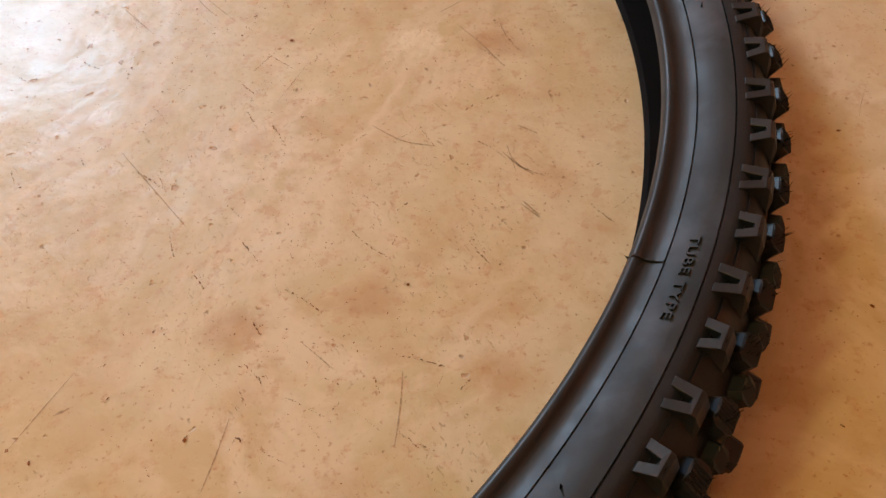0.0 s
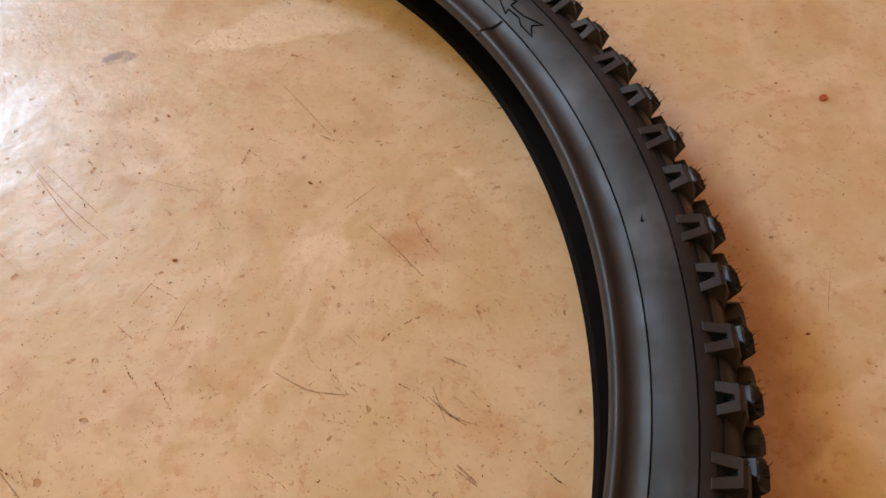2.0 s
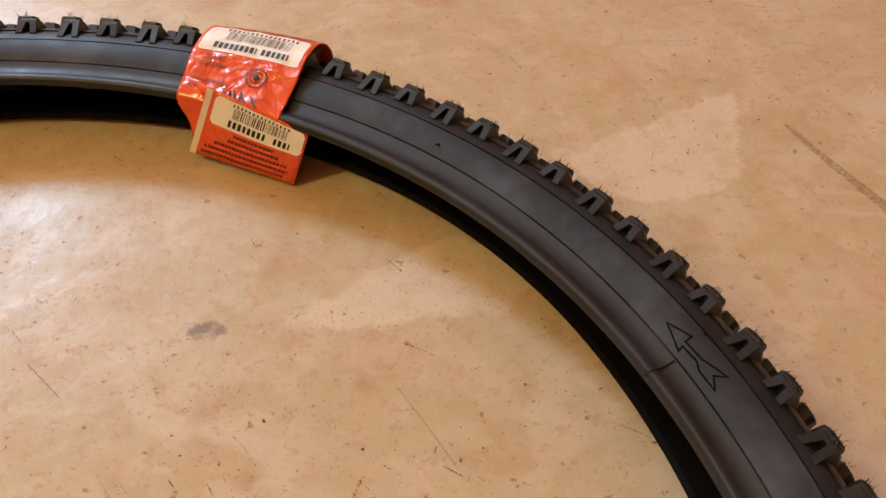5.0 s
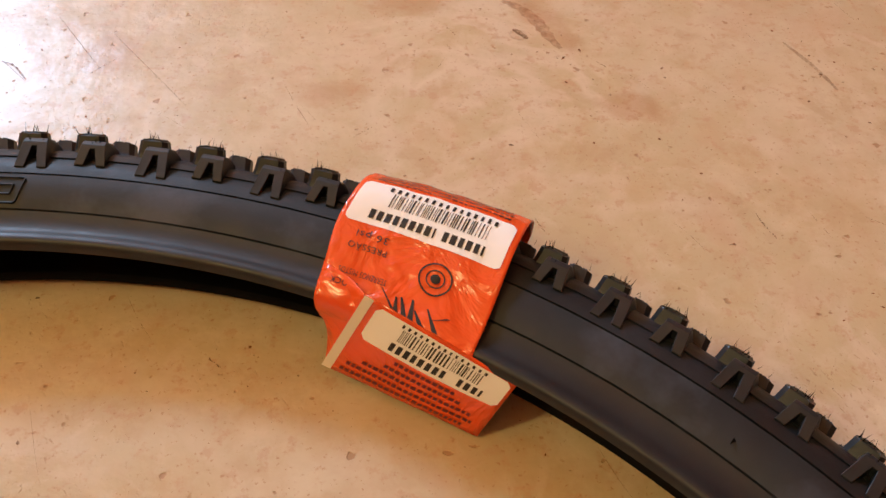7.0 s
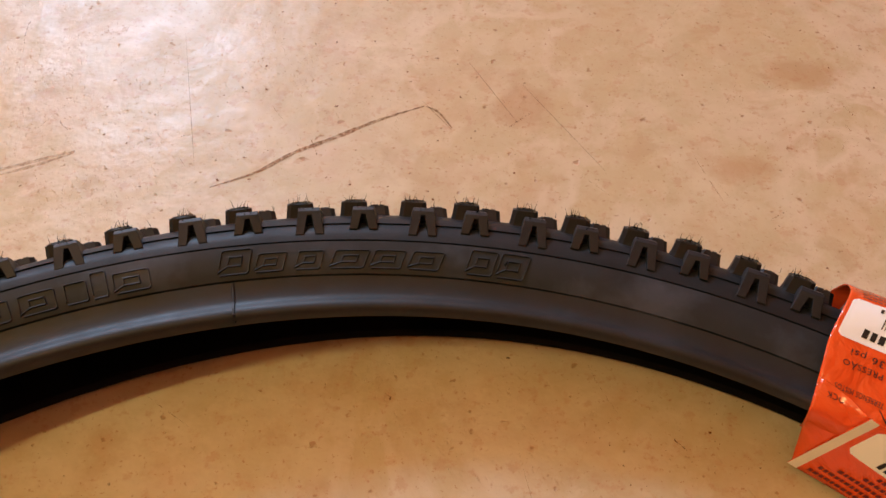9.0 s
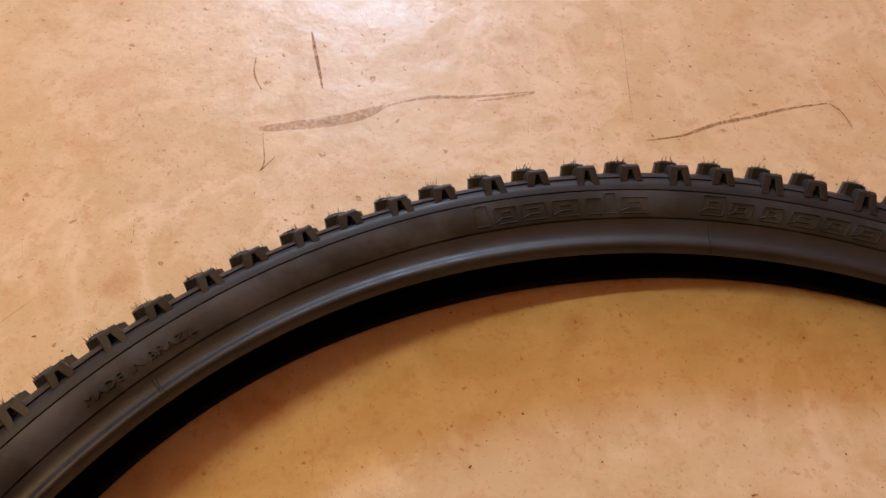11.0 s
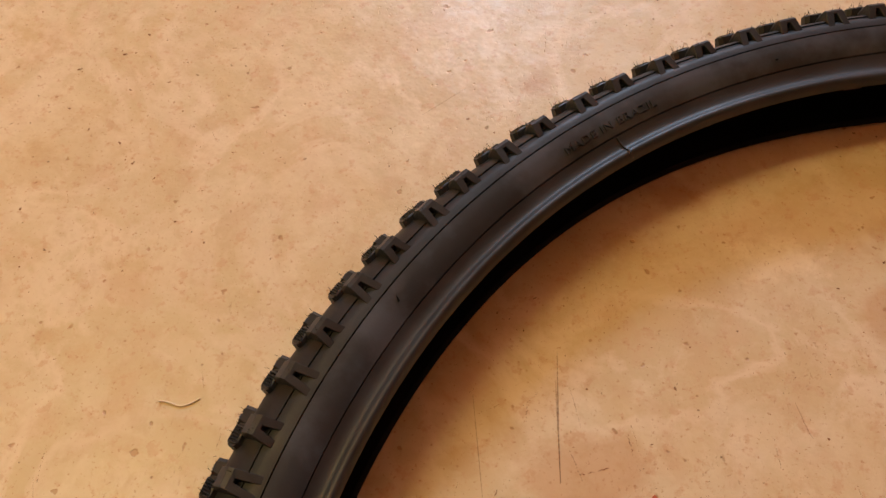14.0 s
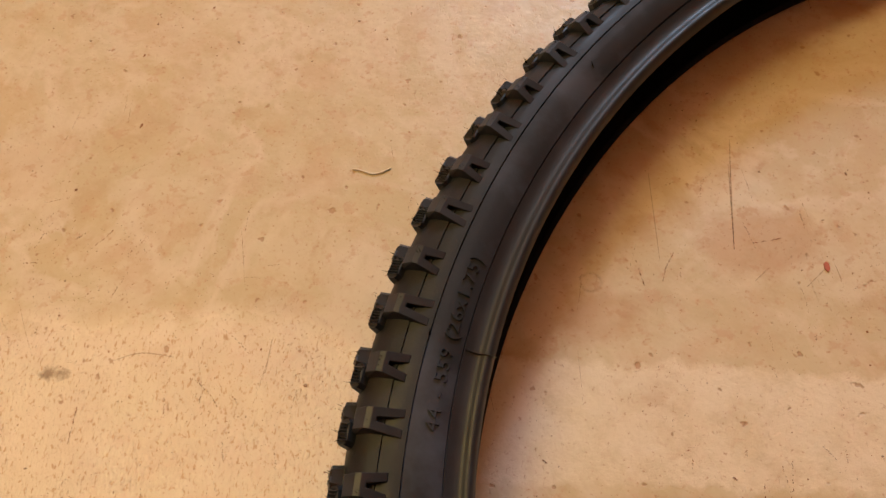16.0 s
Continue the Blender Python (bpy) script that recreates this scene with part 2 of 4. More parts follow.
def box(bm, x0, y0, z0, x1, y1, z1):
    block(bm, [(x0, y0, z0), (x1, y0, z0), (x1, y1, z0), (x0, y1, z0)], [(x0, y0, z1), (x1, y0, z1), (x1, y1, z1), (x0, y1, z1)])


# ---- the room ----
def slab(name, x0, y0, z0, x1, y1, z1, material, label, category):
    bm = bmesh.new()
    box(bm, x0, y0, z0, x1, y1, z1)
    return tagged(part(name, bm, material, None, smooth=False), label, category, kind="structure")


# Stains and worn places of the floor: kind, middle, half lengths, turn.
STAINS = [
    ('grey', 0.125, 0.153, 0.0058, 0.0039, -12),
    ('rust', 0.149, 0.180, 0.0036, 0.0057, -13),
    ('rust', 0.185, 0.121, 0.0046, 0.0044, -12),
    ('rust', 0.192, 0.127, 0.0051, 0.0036, -12),
    ('rust', 0.127, 0.115, 0.0029, 0.0031, -12),
    ('rust', 0.145, 0.088, 0.0030, 0.0041, -12),
    ('rust', 0.134, 0.075, 0.0025, 0.0026, -12),
    ('rust', 0.184, 0.043, 0.0049, 0.0059, -11),
    ('pale', 0.206, 0.030, 0.0080, 0.0090, -11),
    ('rust', 0.142, -0.026, 0.0039, 0.0041, -5),
    ('rust', 0.141, -0.106, 0.0091, 0.0073, -4),
    ('rust', 0.225, -0.128, 0.0104, 0.0067, -15),
    ('rust', 0.185, -0.098, 0.0111, 0.0075, -4),
    ('rust', 0.205, 0.442, 0.0137, 0.0066, -39),
    ('rust', 0.213, 0.425, 0.0096, 0.0056, -57),
    ('ring', 0.192, 0.428, 0.0033, 0.0041, -0),
    ('rust', 0.234, 0.381, 0.0119, 0.0089, -18),
    ('rust', 0.015, 0.415, 0.0129, 0.0141, 7),
    ('rust', 0.144, 0.453, 0.0162, 0.0098, 7),
    ('rust', 0.109, 0.389, 0.0148, 0.0065, 7),
    ('rust', 0.240, 0.023, 0.0129, 0.0068, -25),
    ('pale', 0.266, 0.048, 0.0076, 0.0067, -13),
    ('rust', 0.105, -0.003, 0.0050, 0.0043, -11),
    ('grey', -0.432, -0.184, 0.0068, 0.0025, 32),
    ('rust', -0.256, -0.046, 0.0154, 0.0121, 31),
    ('rust', -0.216, 0.017, 0.0243, 0.0156, 31),
    ('ring', -0.266, -0.035, 0.0038, 0.0043, 31),
    ('rust', -0.234, 0.154, 0.0126, 0.0085, 26),
    ('rust', -0.133, 0.137, 0.0136, 0.0141, 26),
    ('rust', -0.322, 0.185, 0.0084, 0.0062, 26),
    ('pale', -0.181, 0.141, 0.0190, 0.0126, 26),
]
PATCHES = [
    [(0.279, 0.232), (0.303, 0.248), (0.333, 0.261), (0.378, 0.276), (0.362, 0.214), (0.326, 0.198), (0.301, 0.206)],
    [(0.160, 0.160), (0.196, 0.178), (0.213, 0.189), (0.230, 0.196), (0.260, 0.168), (0.240, 0.149), (0.195, 0.146), (0.150, 0.149)],
    [(-0.314, -0.097), (-0.265, -0.074), (-0.225, -0.049), (-0.212, -0.042), (-0.184, -0.029), (-0.146, -0.007), (-0.127, -0.049), (-0.191, -0.087), (-0.243, -0.117), (-0.280, -0.146)],
]
PITTED = [
    [(-0.505, -0.210), (-0.441, -0.169), (-0.378, -0.125), (-0.350, -0.107), (-0.305, -0.120), (-0.285, -0.165), (-0.350, -0.231), (-0.430, -0.272)],
]


def depth_in(outline, x, y):
    """How far points lie inside a many-cornered outline (outside: minus)."""
    hit, near = np.zeros(x.shape, bool), np.full(x.shape, 9.0)
    for (ax, ay), (bx, by) in zip(outline, outline[1:] + outline[:1]):
        if ay != by:
            hit ^= ((ay > y) != (by > y)) & (x < (bx - ax) * (y - ay) / (by - ay) + ax)
        dx, dy = bx - ax, by - ay
        f = np.clip(((x - ax) * dx + (y - ay) * dy) / (dx * dx + dy * dy), 0, 1)
        near = np.minimum(near, np.hypot(x - ax - f * dx, y - ay - f * dy))
    return np.where(hit, near, -near)


def cement_floor(x0, y0, x1, y1, cell=0.0025):
    """The floor slab; near the tyre its top is a fine grid that knows where it is stained or worn."""
    nx, ny = int((x1 - x0) / cell) + 1, int((y1 - y0) / cell) + 1
    gx, gy = np.meshgrid(np.linspace(x0, x1, nx), np.linspace(y0, y1, ny))
    far = {"pale": np.full(gx.shape, -0.02), "rust": np.full(gx.shape, -0.02), "grey": np.full(gx.shape, -0.02), "pitted": np.full(gx.shape, -0.02)}
    for kind, x, y, a, b, turn in STAINS:
        if kind in far:
            c, s = math.cos(radians(turn)), math.sin(radians(turn))
            u, w = (gx - x) * c + (gy - y) * s, (gy - y) * c - (gx - x) * s
            far[kind] = np.maximum(far[kind], (1 - np.hypot(u / a, w / b)) * min(a, b) * (0.4 if kind == "pale" else 1.0))
    for outline in PATCHES:
        far["pale"] = np.maximum(far["pale"], depth_in(outline, gx, gy))
    for outline in PITTED:
        far["pitted"] = np.maximum(far["pitted"], depth_in(outline, gx, gy))
    top = np.stack((gx, gy, np.zeros(gx.shape)), -1).reshape(-1, 3)
    n = len(top)
    k = np.arange(n).reshape(ny, nx)
    quads = np.stack((k[:-1, :-1], k[:-1, 1:], k[1:, 1:], k[1:, :-1]), -1).reshape(-1, 4).tolist()
    corner = [(-4.0, -3.0), (3.0, -3.0), (3.0, 5.0), (-4.0, 5.0)]
    outer = [(x, y, z) for z in (0.0, -0.1) for x, y in corner]
    rims = [k[0, :].tolist(), k[:, -1].tolist(), k[-1, ::-1].tolist(), k[::-1, 0].tolist()]
    faces = quads
    for i in range(4):
        j = (i + 1) % 4
        faces.append([n + i, n + j] + rims[i][::-1])
        faces.append([n + i, n + 4 + i, n + 4 + j, n + j])
    faces.append([n + 7, n + 6, n + 5, n + 4])
    me = bpy.data.meshes.new("floor")
    me.from_pydata(top.tolist() + outer, [], faces)
    for kind, d in far.items():
        at = me.attributes.new(kind, "FLOAT", "POINT")
        values = np.concatenate((np.clip(d / 0.02, -1, 1).ravel(), np.full(8, -1.0)))
        at.data.foreach_set("value", values.astype(np.float32))
    me.materials.append(CEMENT)
    return tagged(new("floor", me), "sandy orange polished cement floor, scratched and stained", "floor", kind="structure")


FLOOR = cement_floor(-0.9, -0.55, 0.8, 0.95)
# walls and ceiling are out of view, added to throw warm light back
slab("wall_west", -4.1, -3.0, -0.1, -4.0, 5.0, 3.2, BOUNCE_PLASTER, "unseen wall added for bounce light, plain terracotta", "wall")
slab("wall_east", 3.0, -3.0, -0.1, 3.1, 5.0, 3.2, BOUNCE_PLASTER, "unseen wall added for bounce light, plain terracotta", "wall")
slab("wall_south", -4.1, -3.1, -0.1, 3.1, -3.0, 3.2, BOUNCE_PLASTER, "unseen wall added for bounce light, plain terracotta", "wall")
slab("wall_north", -4.1, 5.0, -0.1, 3.1, 5.1, 3.2, BOUNCE_PLASTER, "unseen wall added for bounce light, plain terracotta", "wall")
slab("ceiling", -4.1, -3.1, 3.2, 3.1, 5.1, 3.3, BOUNCE_PLASTER, "unseen ceiling added for bounce light, plain terracotta", "ceiling")

# ---- the tyre ----
MM = 0.001


def waves(angle, coefficients):
    """A Fourier sum without its mean: cosine and sine of 1, 2, ... times the angle."""
    out = 0.0
    for n in range(0, len(coefficients), 2):
        k = 1 + n // 2
        out += coefficients[n] * math.cos(k * angle) + coefficients[n + 1] * math.sin(k * angle)
    return out


TOP_SHAPE = (0.47, 3.69, 3.78, 2.23, 0.13, 0.62, 1.48, 0.53, 0.80, -1.13, -0.54, -0.59)
LOW_SHAPE = (0.77, 5.92, 3.34, 3.50, -2.06, 1.38, 0.76, 0.68, 1.09, -0.52, -1.08, -0.69)
BEAD_SHAPE = (-0.91, -2.76, -0.25, 1.54, 1.48, 0.42, 0.34, -1.76, -0.56, 0.21, -0.06, 0.72)
RIM_SHAPE = (-0.61, -2.19, -1.42, 1.51, 0.95, 0.37, -0.39, -0.76, -0.51, 0.56, 0.48, 0.36)
TREAD_ROLL = (-1.95, -0.39, -1.14, 2.31, -0.15, -0.6)
LIFT = (-2.89, 1.29, 3.16, -2.79, 0.72, 0.63)


def bulge(theta):
    """Where the tread leans outwards over one stretch of the ring."""
    a = (math.degrees(theta) + 180.0) % 360.0 - 180.0
    f = min(1.0, max(0.0, (-14.0 - a) / 20.0)) * min(1.0, max(0.0, (a + 95.0) / 40.0))
    g = (math.degrees(theta) % 360.0 - 180.0) / 34.0
    return 4.2 * f * f * (3 - 2 * f) + 2.6 * math.exp(-g * g)


def on_tyre(theta, r, z):
    """The place of a point of the tyre's cross-section (r, z in mm) at an angle in radians: the tyre lies a little out of round."""
    v = min(1.0, max(0.0, (z - 4.0) / 26.0))
    v = v * v * (3 - 2 * v)
    near, far = min(1.0, max(0.0, (295.3 - r) / 9.8)), min(1.0, max(0.0, (r - 295.3) / 13.2))
    roll = v * min(1.0, max(0.0, (r - 312.0) / 12.0)) * (-0.94 + waves(theta, TREAD_ROLL))
    r += 0.85 * roll
    z += 0.35 * roll
    r += bulge(theta) * min(1.0, max(0.0, (r - 318.0) / 7.0))
    r += v * (waves(theta, TOP_SHAPE) + near * waves(theta, BEAD_SHAPE) + far * waves(theta, RIM_SHAPE)) + (1 - v) * waves(theta, LOW_SHAPE)
    z *= 1 + v * waves(theta, LIFT) / 38.9
    return Vector((r * math.cos(theta) * MM, r * math.sin(theta) * MM, z * MM))


def bow(points, steps):
    """A smooth line through points of a cross-section."""
    out = []
    n = len(points)
    for i in range(n - 1):
        a, b, c, d = (Vector(points[min(max(j, 0), n - 1)]) for j in (i - 1, i, i + 1, i + 2))
        for s in range(steps):
            t = s / steps
            out.append(0.5 * (2 * b + (c - a) * t + (2 * a - 5 * b + 4 * c - d) * t * t + (3 * b - a - 3 * c + d) * t ** 3))
    return [tuple(p) for p in out] + [points[-1]]


BEAD_TOP = bow([(284.7, 32.0), (285.1, 34.5), (286.2, 35.9), (287.8, 36.0), (289.8, 35.2), (292.5, 35.6), (295.1, 36.8)], 3)
GROOVE_1 = [(295.25, 36.1), (295.55, 36.1), (295.7, 37.1)]
SIDE = bow([(295.7, 37.1), (299.5, 38.9), (304.0, 40.3), (308.2, 41.0)], 4)
GROOVE_2 = [(308.35, 40.2), (308.7, 40.2), (308.85, 41.1)]
SHOULDER = bow([(308.85, 41.1), (312.4, 41.2), (316.0, 40.25)], 3) + [(316.12, 39.75)]
CROWN = bow([(316.25, 40.75), (320.0, 38.9), (324.0, 34.9), (326.6, 29.5), (327.8, 24.0), (328.0, 21.0), (327.8, 17.0), (326.4, 12.0), (323.0, 7.6), (318.4, 4.4), (312.0, 2.0)], 3)
LOWER = bow([(312.0, 2.0), (305.0, 1.2), (298.0, 1.4), (292.0, 1.8), (288.7, 2.8), (288.0, 4.4), (289.6, 5.9)], 3)
INSIDE = bow([(289.6, 5.9), (298.0, 5.4), (306.0, 5.2), (315.0, 7.2), (322.0, 12.5), (324.4, 21.0), (322.0, 30.0), (315.6, 36.6), (306.0, 37.6), (297.0, 34.2), (290.2, 32.2), (286.4, 31.2), (284.7, 32.0)], 3)


def ring(name, line, material, parent, label="", steps=384):
    bm = bmesh.new()
    rows = [[bm.verts.new(on_tyre(2 * math.pi * i / steps, r, z)) for r, z in line] for i in range(steps)]
    for i in range(steps):
        a, b = rows[i], rows[(i + 1) % steps]
        for j in range(len(line) - 1):
            bm.faces.new((a[j], b[j], b[j + 1], a[j + 1]))
    bmesh.ops.recalc_face_normals(bm, faces=bm.faces)
    for e in bm.edges:
        if e.calc_face_angle(0.0) > 0.55:
            e.smooth = False
    return part(name, bm, material, parent, label)


TYRE = holder("bicycle_tyre", "black rubber mountain bike tyre with knobbly tread lying on the floor", "tyre")
ring("upper_bead", BEAD_TOP + GROOVE_1[:2], BEAD, TYRE, "smooth rounded bead of dark rubber")
ring("upper_sidewall", [GROOVE_1[1]] + SIDE + GROOVE_2[:2], RUBBER, TYRE, "matt grey-black sidewall with moulded lettering")
ring("casing", [GROOVE_2[1]] + SHOULDER + CROWN, CASING, TYRE)
# lower sidewall and inner face are coloured darker to stand for shade
ring("lower_sidewall", LOWER, SHADED_RUBBER, TYRE)
ring("inner_liner", INSIDE, SHADED_RUBBER, TYRE, "inner face of the casing, its shade put into a near-black colour")

# Knob angles: 100 steps, squeezed and stretched a little as the tyre lies.
STEPS = 100
KNOB_SHIFT = (-36.831, 0.692, -1.807, 0.697, -0.212, -0.255, -0.215, -0.226, -0.007)


def knob_angle(k):
    a = radians(KNOB_SHIFT[0] + 360.0 / STEPS * k - 0.2 * (k % 2))
    return a + radians(waves(a, KNOB_SHIFT[1:]))


def seat(theta, r, z, dr, dz, span=1.0):
    """Axes on the tyre at (r, z): x along the ring, y along (dr, dz) of the cross-section, stretched as the tyre is, z out of the surface."""
    p = on_tyre(theta, r, z)
    x = (on_tyre(theta + 0.002, r, z) - on_tyre(theta - 0.002, r, z)).normalized()
    k = span / math.hypot(dr, dz)
    y = on_tyre(theta, r + dr * k, z + dz * k) - on_tyre(theta, r - dr * k, z - dz * k)
    y = y - x * y.dot(x)
    n = x.cross(y.normalized())
    m = Matrix((x, y * min(1.25, max(0.8, y.length / (2 * span * MM))) / y.length, n)).transposed().to_4x4()
    m.translation = p
    return m


def eased(bm, width):
    """Scales a knob to metres, its sharp edges worn round."""
    bmesh.ops.recalc_face_normals(bm, faces=bm.faces)
    edges = [e for e in bm.edges if len(e.link_faces) == 2 and e.calc_face_angle(0.0) > 0.5 and min(v.co.z for v in e.verts) > -1.5]
    bmesh.ops.bevel(bm, geom=edges, offset=width, segments=1, profile=0.5, affect="EDGES")
    bmesh.ops.scale(bm, vec=(MM, MM, MM), verts=bm.verts)
    return bm


def shoulder_knob(foot):
    """A forked knob: a crest whose back slopes down to the crown and two legs that run down to the sidewall, with a slot between them."""
    bm = bmesh.new()
    # x along the ring, y towards the bead, z up; one half, from the leg's end outwards
    edge = [(4.9, foot, 2.5), (3.8, -3.6, 5.0), (3.7, -5.4, 4.5), (3.5, -8.6, 0.4)]
    slot = [(2.0, foot, 2.5), (0.75, -2.2, 4.5)]
    low = {0: 0.4, 1: -3.0, 2: -5.0, 3: -6.0}
    for side in (-1, 1):
        put = lambda p: bm.verts.new((side * p[0], p[1], p[2]))
        a = [put(p) for p in edge]
        b = [put((x + (0.45, 0.9, 1.1, 1.3)[i], y + (0.35 if i == 0 else -1.0 if i == 3 else 0.0), low[i])) for i, (x, y, z) in enumerate(edge)]
        c = [put(p) for p in slot]
        d = [put((x - 0.3, y + (0.35 if i == 0 else 0.2), low[i])) for i, (x, y, z) in enumerate(slot)]
        m = [put((0.0, y, z)) for x, y, z in [(0, -2.2, 4.5), *edge[1:]]]
        w = [put((0.0, -2.2 + 0.2, -3.0)), put((0.0, -9.6, -6.0))]
        for face in ((a[0], a[1], c[1], c[0]), (a[1], m[1], m[0], c[1]), (a[1], a[2], m[2], m[1]), (a[2], a[3], m[3], m[2]),
                     (a[0], b[0], b[1], a[1]), (a[1], b[1], b[2], a[2]), (a[2], b[2], b[3], a[3]), (a[3], b[3], w[1], m[3]),
                     (a[0], c[0], d[0], b[0]), (c[0], c[1], d[1], d[0]), (c[1], m[0], w[0], d[1])):
            bm.faces.new(face)
    bmesh.ops.remove_doubles(bm, verts=bm.verts, dist=0.001)
    return eased(bm, 0.14)


def tread_block(wide, deep, high, ribs):
    """A tapered tread block with cut corners, its top hatched with slanting ribs or plain and a little domed."""
    bm = bmesh.new()
    a, b = wide / 2, deep / 2
    ring_at = lambda g, z, cut: [bm.verts.new((x, y, z)) for x, y in (
        (-a - g + cut, -b - g), (a + g - cut, -b - g), (a + g, -b - g + cut), (a + g, b + g - cut), (a + g - cut, b + g), (-a - g + cut, b + g), (-a - g, b + g - cut), (-a - g, -b - g + cut))]
    rows = [ring_at(1.3, -2.4, 1.4), ring_at(0.5, 0.6, 1.4), ring_at(0.0, high - 0.2, 1.5)]
    for p, q in zip(rows, rows[1:]):
        for i in range(8):
            bm.faces.new((p[i], p[(i + 1) % 8], q[(i + 1) % 8], q[i]))
    if not ribs:
        bm.faces.new(rows[-1])
        return eased(bm, 0.35)
    n, front, back = 2 * ribs, [], []
    for i in range(n + 1):
        x = -a + 1.1 + (wide - 2.2) * i / n
        z = high + (0.35 if i % 2 else -0.3)
        front.append(bm.verts.new((x - 0.4, -b + 0.5, z)))
        back.append(bm.verts.new((x + 0.4, b - 0.5, z)))
    for i in range(n):
        bm.faces.new((front[i], front[i + 1], back[i + 1], back[i]))
    r = rows[-1]
    for face in ([r[0], r[1]] + front[::-1], [r[1], r[2], r[3], r[4], back[-1], front[-1]], [r[4], r[5]] + back, [r[5], r[6], r[7], r[0], front[0], back[0]]):
        bm.faces.new(face)
    bmesh.ops.triangulate(bm, faces=[f for f in bm.faces if len(f.verts) > 4])
    bmesh.ops.recalc_face_normals(bm, faces=bm.faces)
    bmesh.ops.scale(bm, vec=(MM, MM, MM), verts=bm.verts)
    return bm


def shape_of(bm, name, material):
    me = bpy.data.meshes.new(name)
    bm.to_mesh(me)
    bm.free()
    me.materials.append(material)
    return me


LONG, SHORT = shape_of(shoulder_knob(4.9), "shoulder_knob", TREAD), shape_of(shoulder_knob(2.9), "shoulder_knob", TREAD)
HATCHED = shape_of(tread_block(9.0, 5.6, 5.2, 6), "hatched_knob", TREAD)
MIDDLE = (shape_of(tread_block(7.4, 5.8, 4.4, 5), "centre_knob", TREAD), shape_of(tread_block(6.8, 5.4, 3.9, 4), "centre_knob", TREAD))
PITCH = 2 * math.pi / STEPS


def under(bm, me, m):
    """Adds a mesh at a pose to a bmesh."""
    verts = [bm.verts.new(m @ v.co) for v in me.vertices]
    for p in me.polygons:
        bm.faces.new([verts[i] for i in p.vertices])


def spike(bm, p, n, length, thick):
    """A thin moulding hair."""
    side = n.orthogonal().normalized()
    other = n.cross(side)
    base = [bm.verts.new(p + (side * math.cos(a) + other * math.sin(a)) * thick) for a in (0, 2.1, 4.2)]
    tip = bm.verts.new(p + n * length + side * random.uniform(-0.35, 0.35) * length)
    for i in range(3):
        bm.faces.new((base[i], base[(i + 1) % 3], tip))


rng = random.Random(5)
hairs, below = bmesh.new(), bmesh.new()
for k in range(STEPS):
    a = knob_angle(k)
    odd = k % 2
    m = seat(a, 316.0, 39.0, -1.0, 0.0, 4.5)
    placed("shoulder_knob", LONG if odd else SHORT, TYRE, m)
    for _ in range(rng.choice((1, 2, 3))):
        p = m @ Vector((rng.uniform(-3, 3) * MM, rng.uniform(-5.0, -3.6) * MM, 4.3 * MM))
        spike(hairs, p, m.to_3x3() @ Vector((rng.uniform(-0.3, 0.3), rng.uniform(-0.5, 0.1), 1)), rng.uniform(1.0, 2.6) * MM, 0.2 * MM)
    up = 3.2 * math.exp(-((math.degrees(a) - 77.0) / 26.0) ** 2)
    sunk = 0.8 * bulge(a) if math.cos(a) < 0 else 0.0
    m = seat(a + 0.19 * PITCH, 325.2 - 0.4 * up - sunk, 32.8 + up - 0.3 * sunk, -0.7, 0.7)
    placed("hatched_knob", HATCHED, TYRE, m)
    for _ in range(8):
        p = m @ Vector((rng.uniform(-3.8, 3.8) * MM, rng.uniform(-2.4, 2.4) * MM, 5.1 * MM))
        spike(hairs, p, m.to_3x3() @ Vector((rng.uniform(-0.4, 0.4), rng.uniform(-0.2, 0.5), 1)), rng.uniform(1.6, 3.6) * MM, 0.17 * MM)
    m = seat(a - 0.22 * PITCH, 327.0 - 0.2 * up, 28.0 + up, -0.42, 0.9)
    placed("centre_knob", MIDDLE[odd], TYRE, m)
    for _ in range(2):
        p = m @ Vector((rng.uniform(-3.5, 3.5) * MM, rng.uniform(-2.0, 3.0) * MM, 4.8 * MM))
        spike(hairs, p, m.to_3x3() @ Vector((rng.uniform(-0.4, 0.4), rng.uniform(-0.2, 0.5), 1)), rng.uniform(1.0, 2.4) * MM, 0.13 * MM)
    under(below, HATCHED, seat(a + 0.30 * PITCH, 326.6, 13.0, 1.2, 4.4))
    under(below, LONG if odd else SHORT, seat(a, 317.0, 3.6, 1.0, 0.0, 2.0))
tagged(part("lower_tread", below, TREAD, TYRE, "far row of tread knobs under the casing", False), kind="stuff")


# Lettering and lines moulded into the sidewall.
def side_height(r):
    for (r0, z0), (r1, z1) in zip(SIDE, SIDE[1:]):
        if r0 <= r <= r1:
            return z0 + (z1 - z0) * (r - r0) / (r1 - r0)
    return SIDE[0][1] if r < SIDE[0][0] else SIDE[-1][1]


def on_side(theta, r, up):
    return on_tyre(theta, r, side_height(r) + up)


def letters(text, size, depth):
    """The built-in font's outlines as points and faces, in mm, standing on their base line."""
    curve = bpy.data.curves.new("letters", "FONT")
    curve.body, curve.size, curve.extrude, curve.space_character, curve.resolution_u = text, size, depth, 1.12, 3
    ob = bpy.data.objects.new("letters", curve)
    scene.collection.objects.link(ob)
    bpy.context.view_layer.update()
    me = bpy.data.meshes.new_from_object(ob.evaluated_get(bpy.context.evaluated_depsgraph_get()))
    bpy.data.objects.remove(ob)
    return [v.co.copy() for v in me.vertices], [tuple(p.vertices) for p in me.polygons]


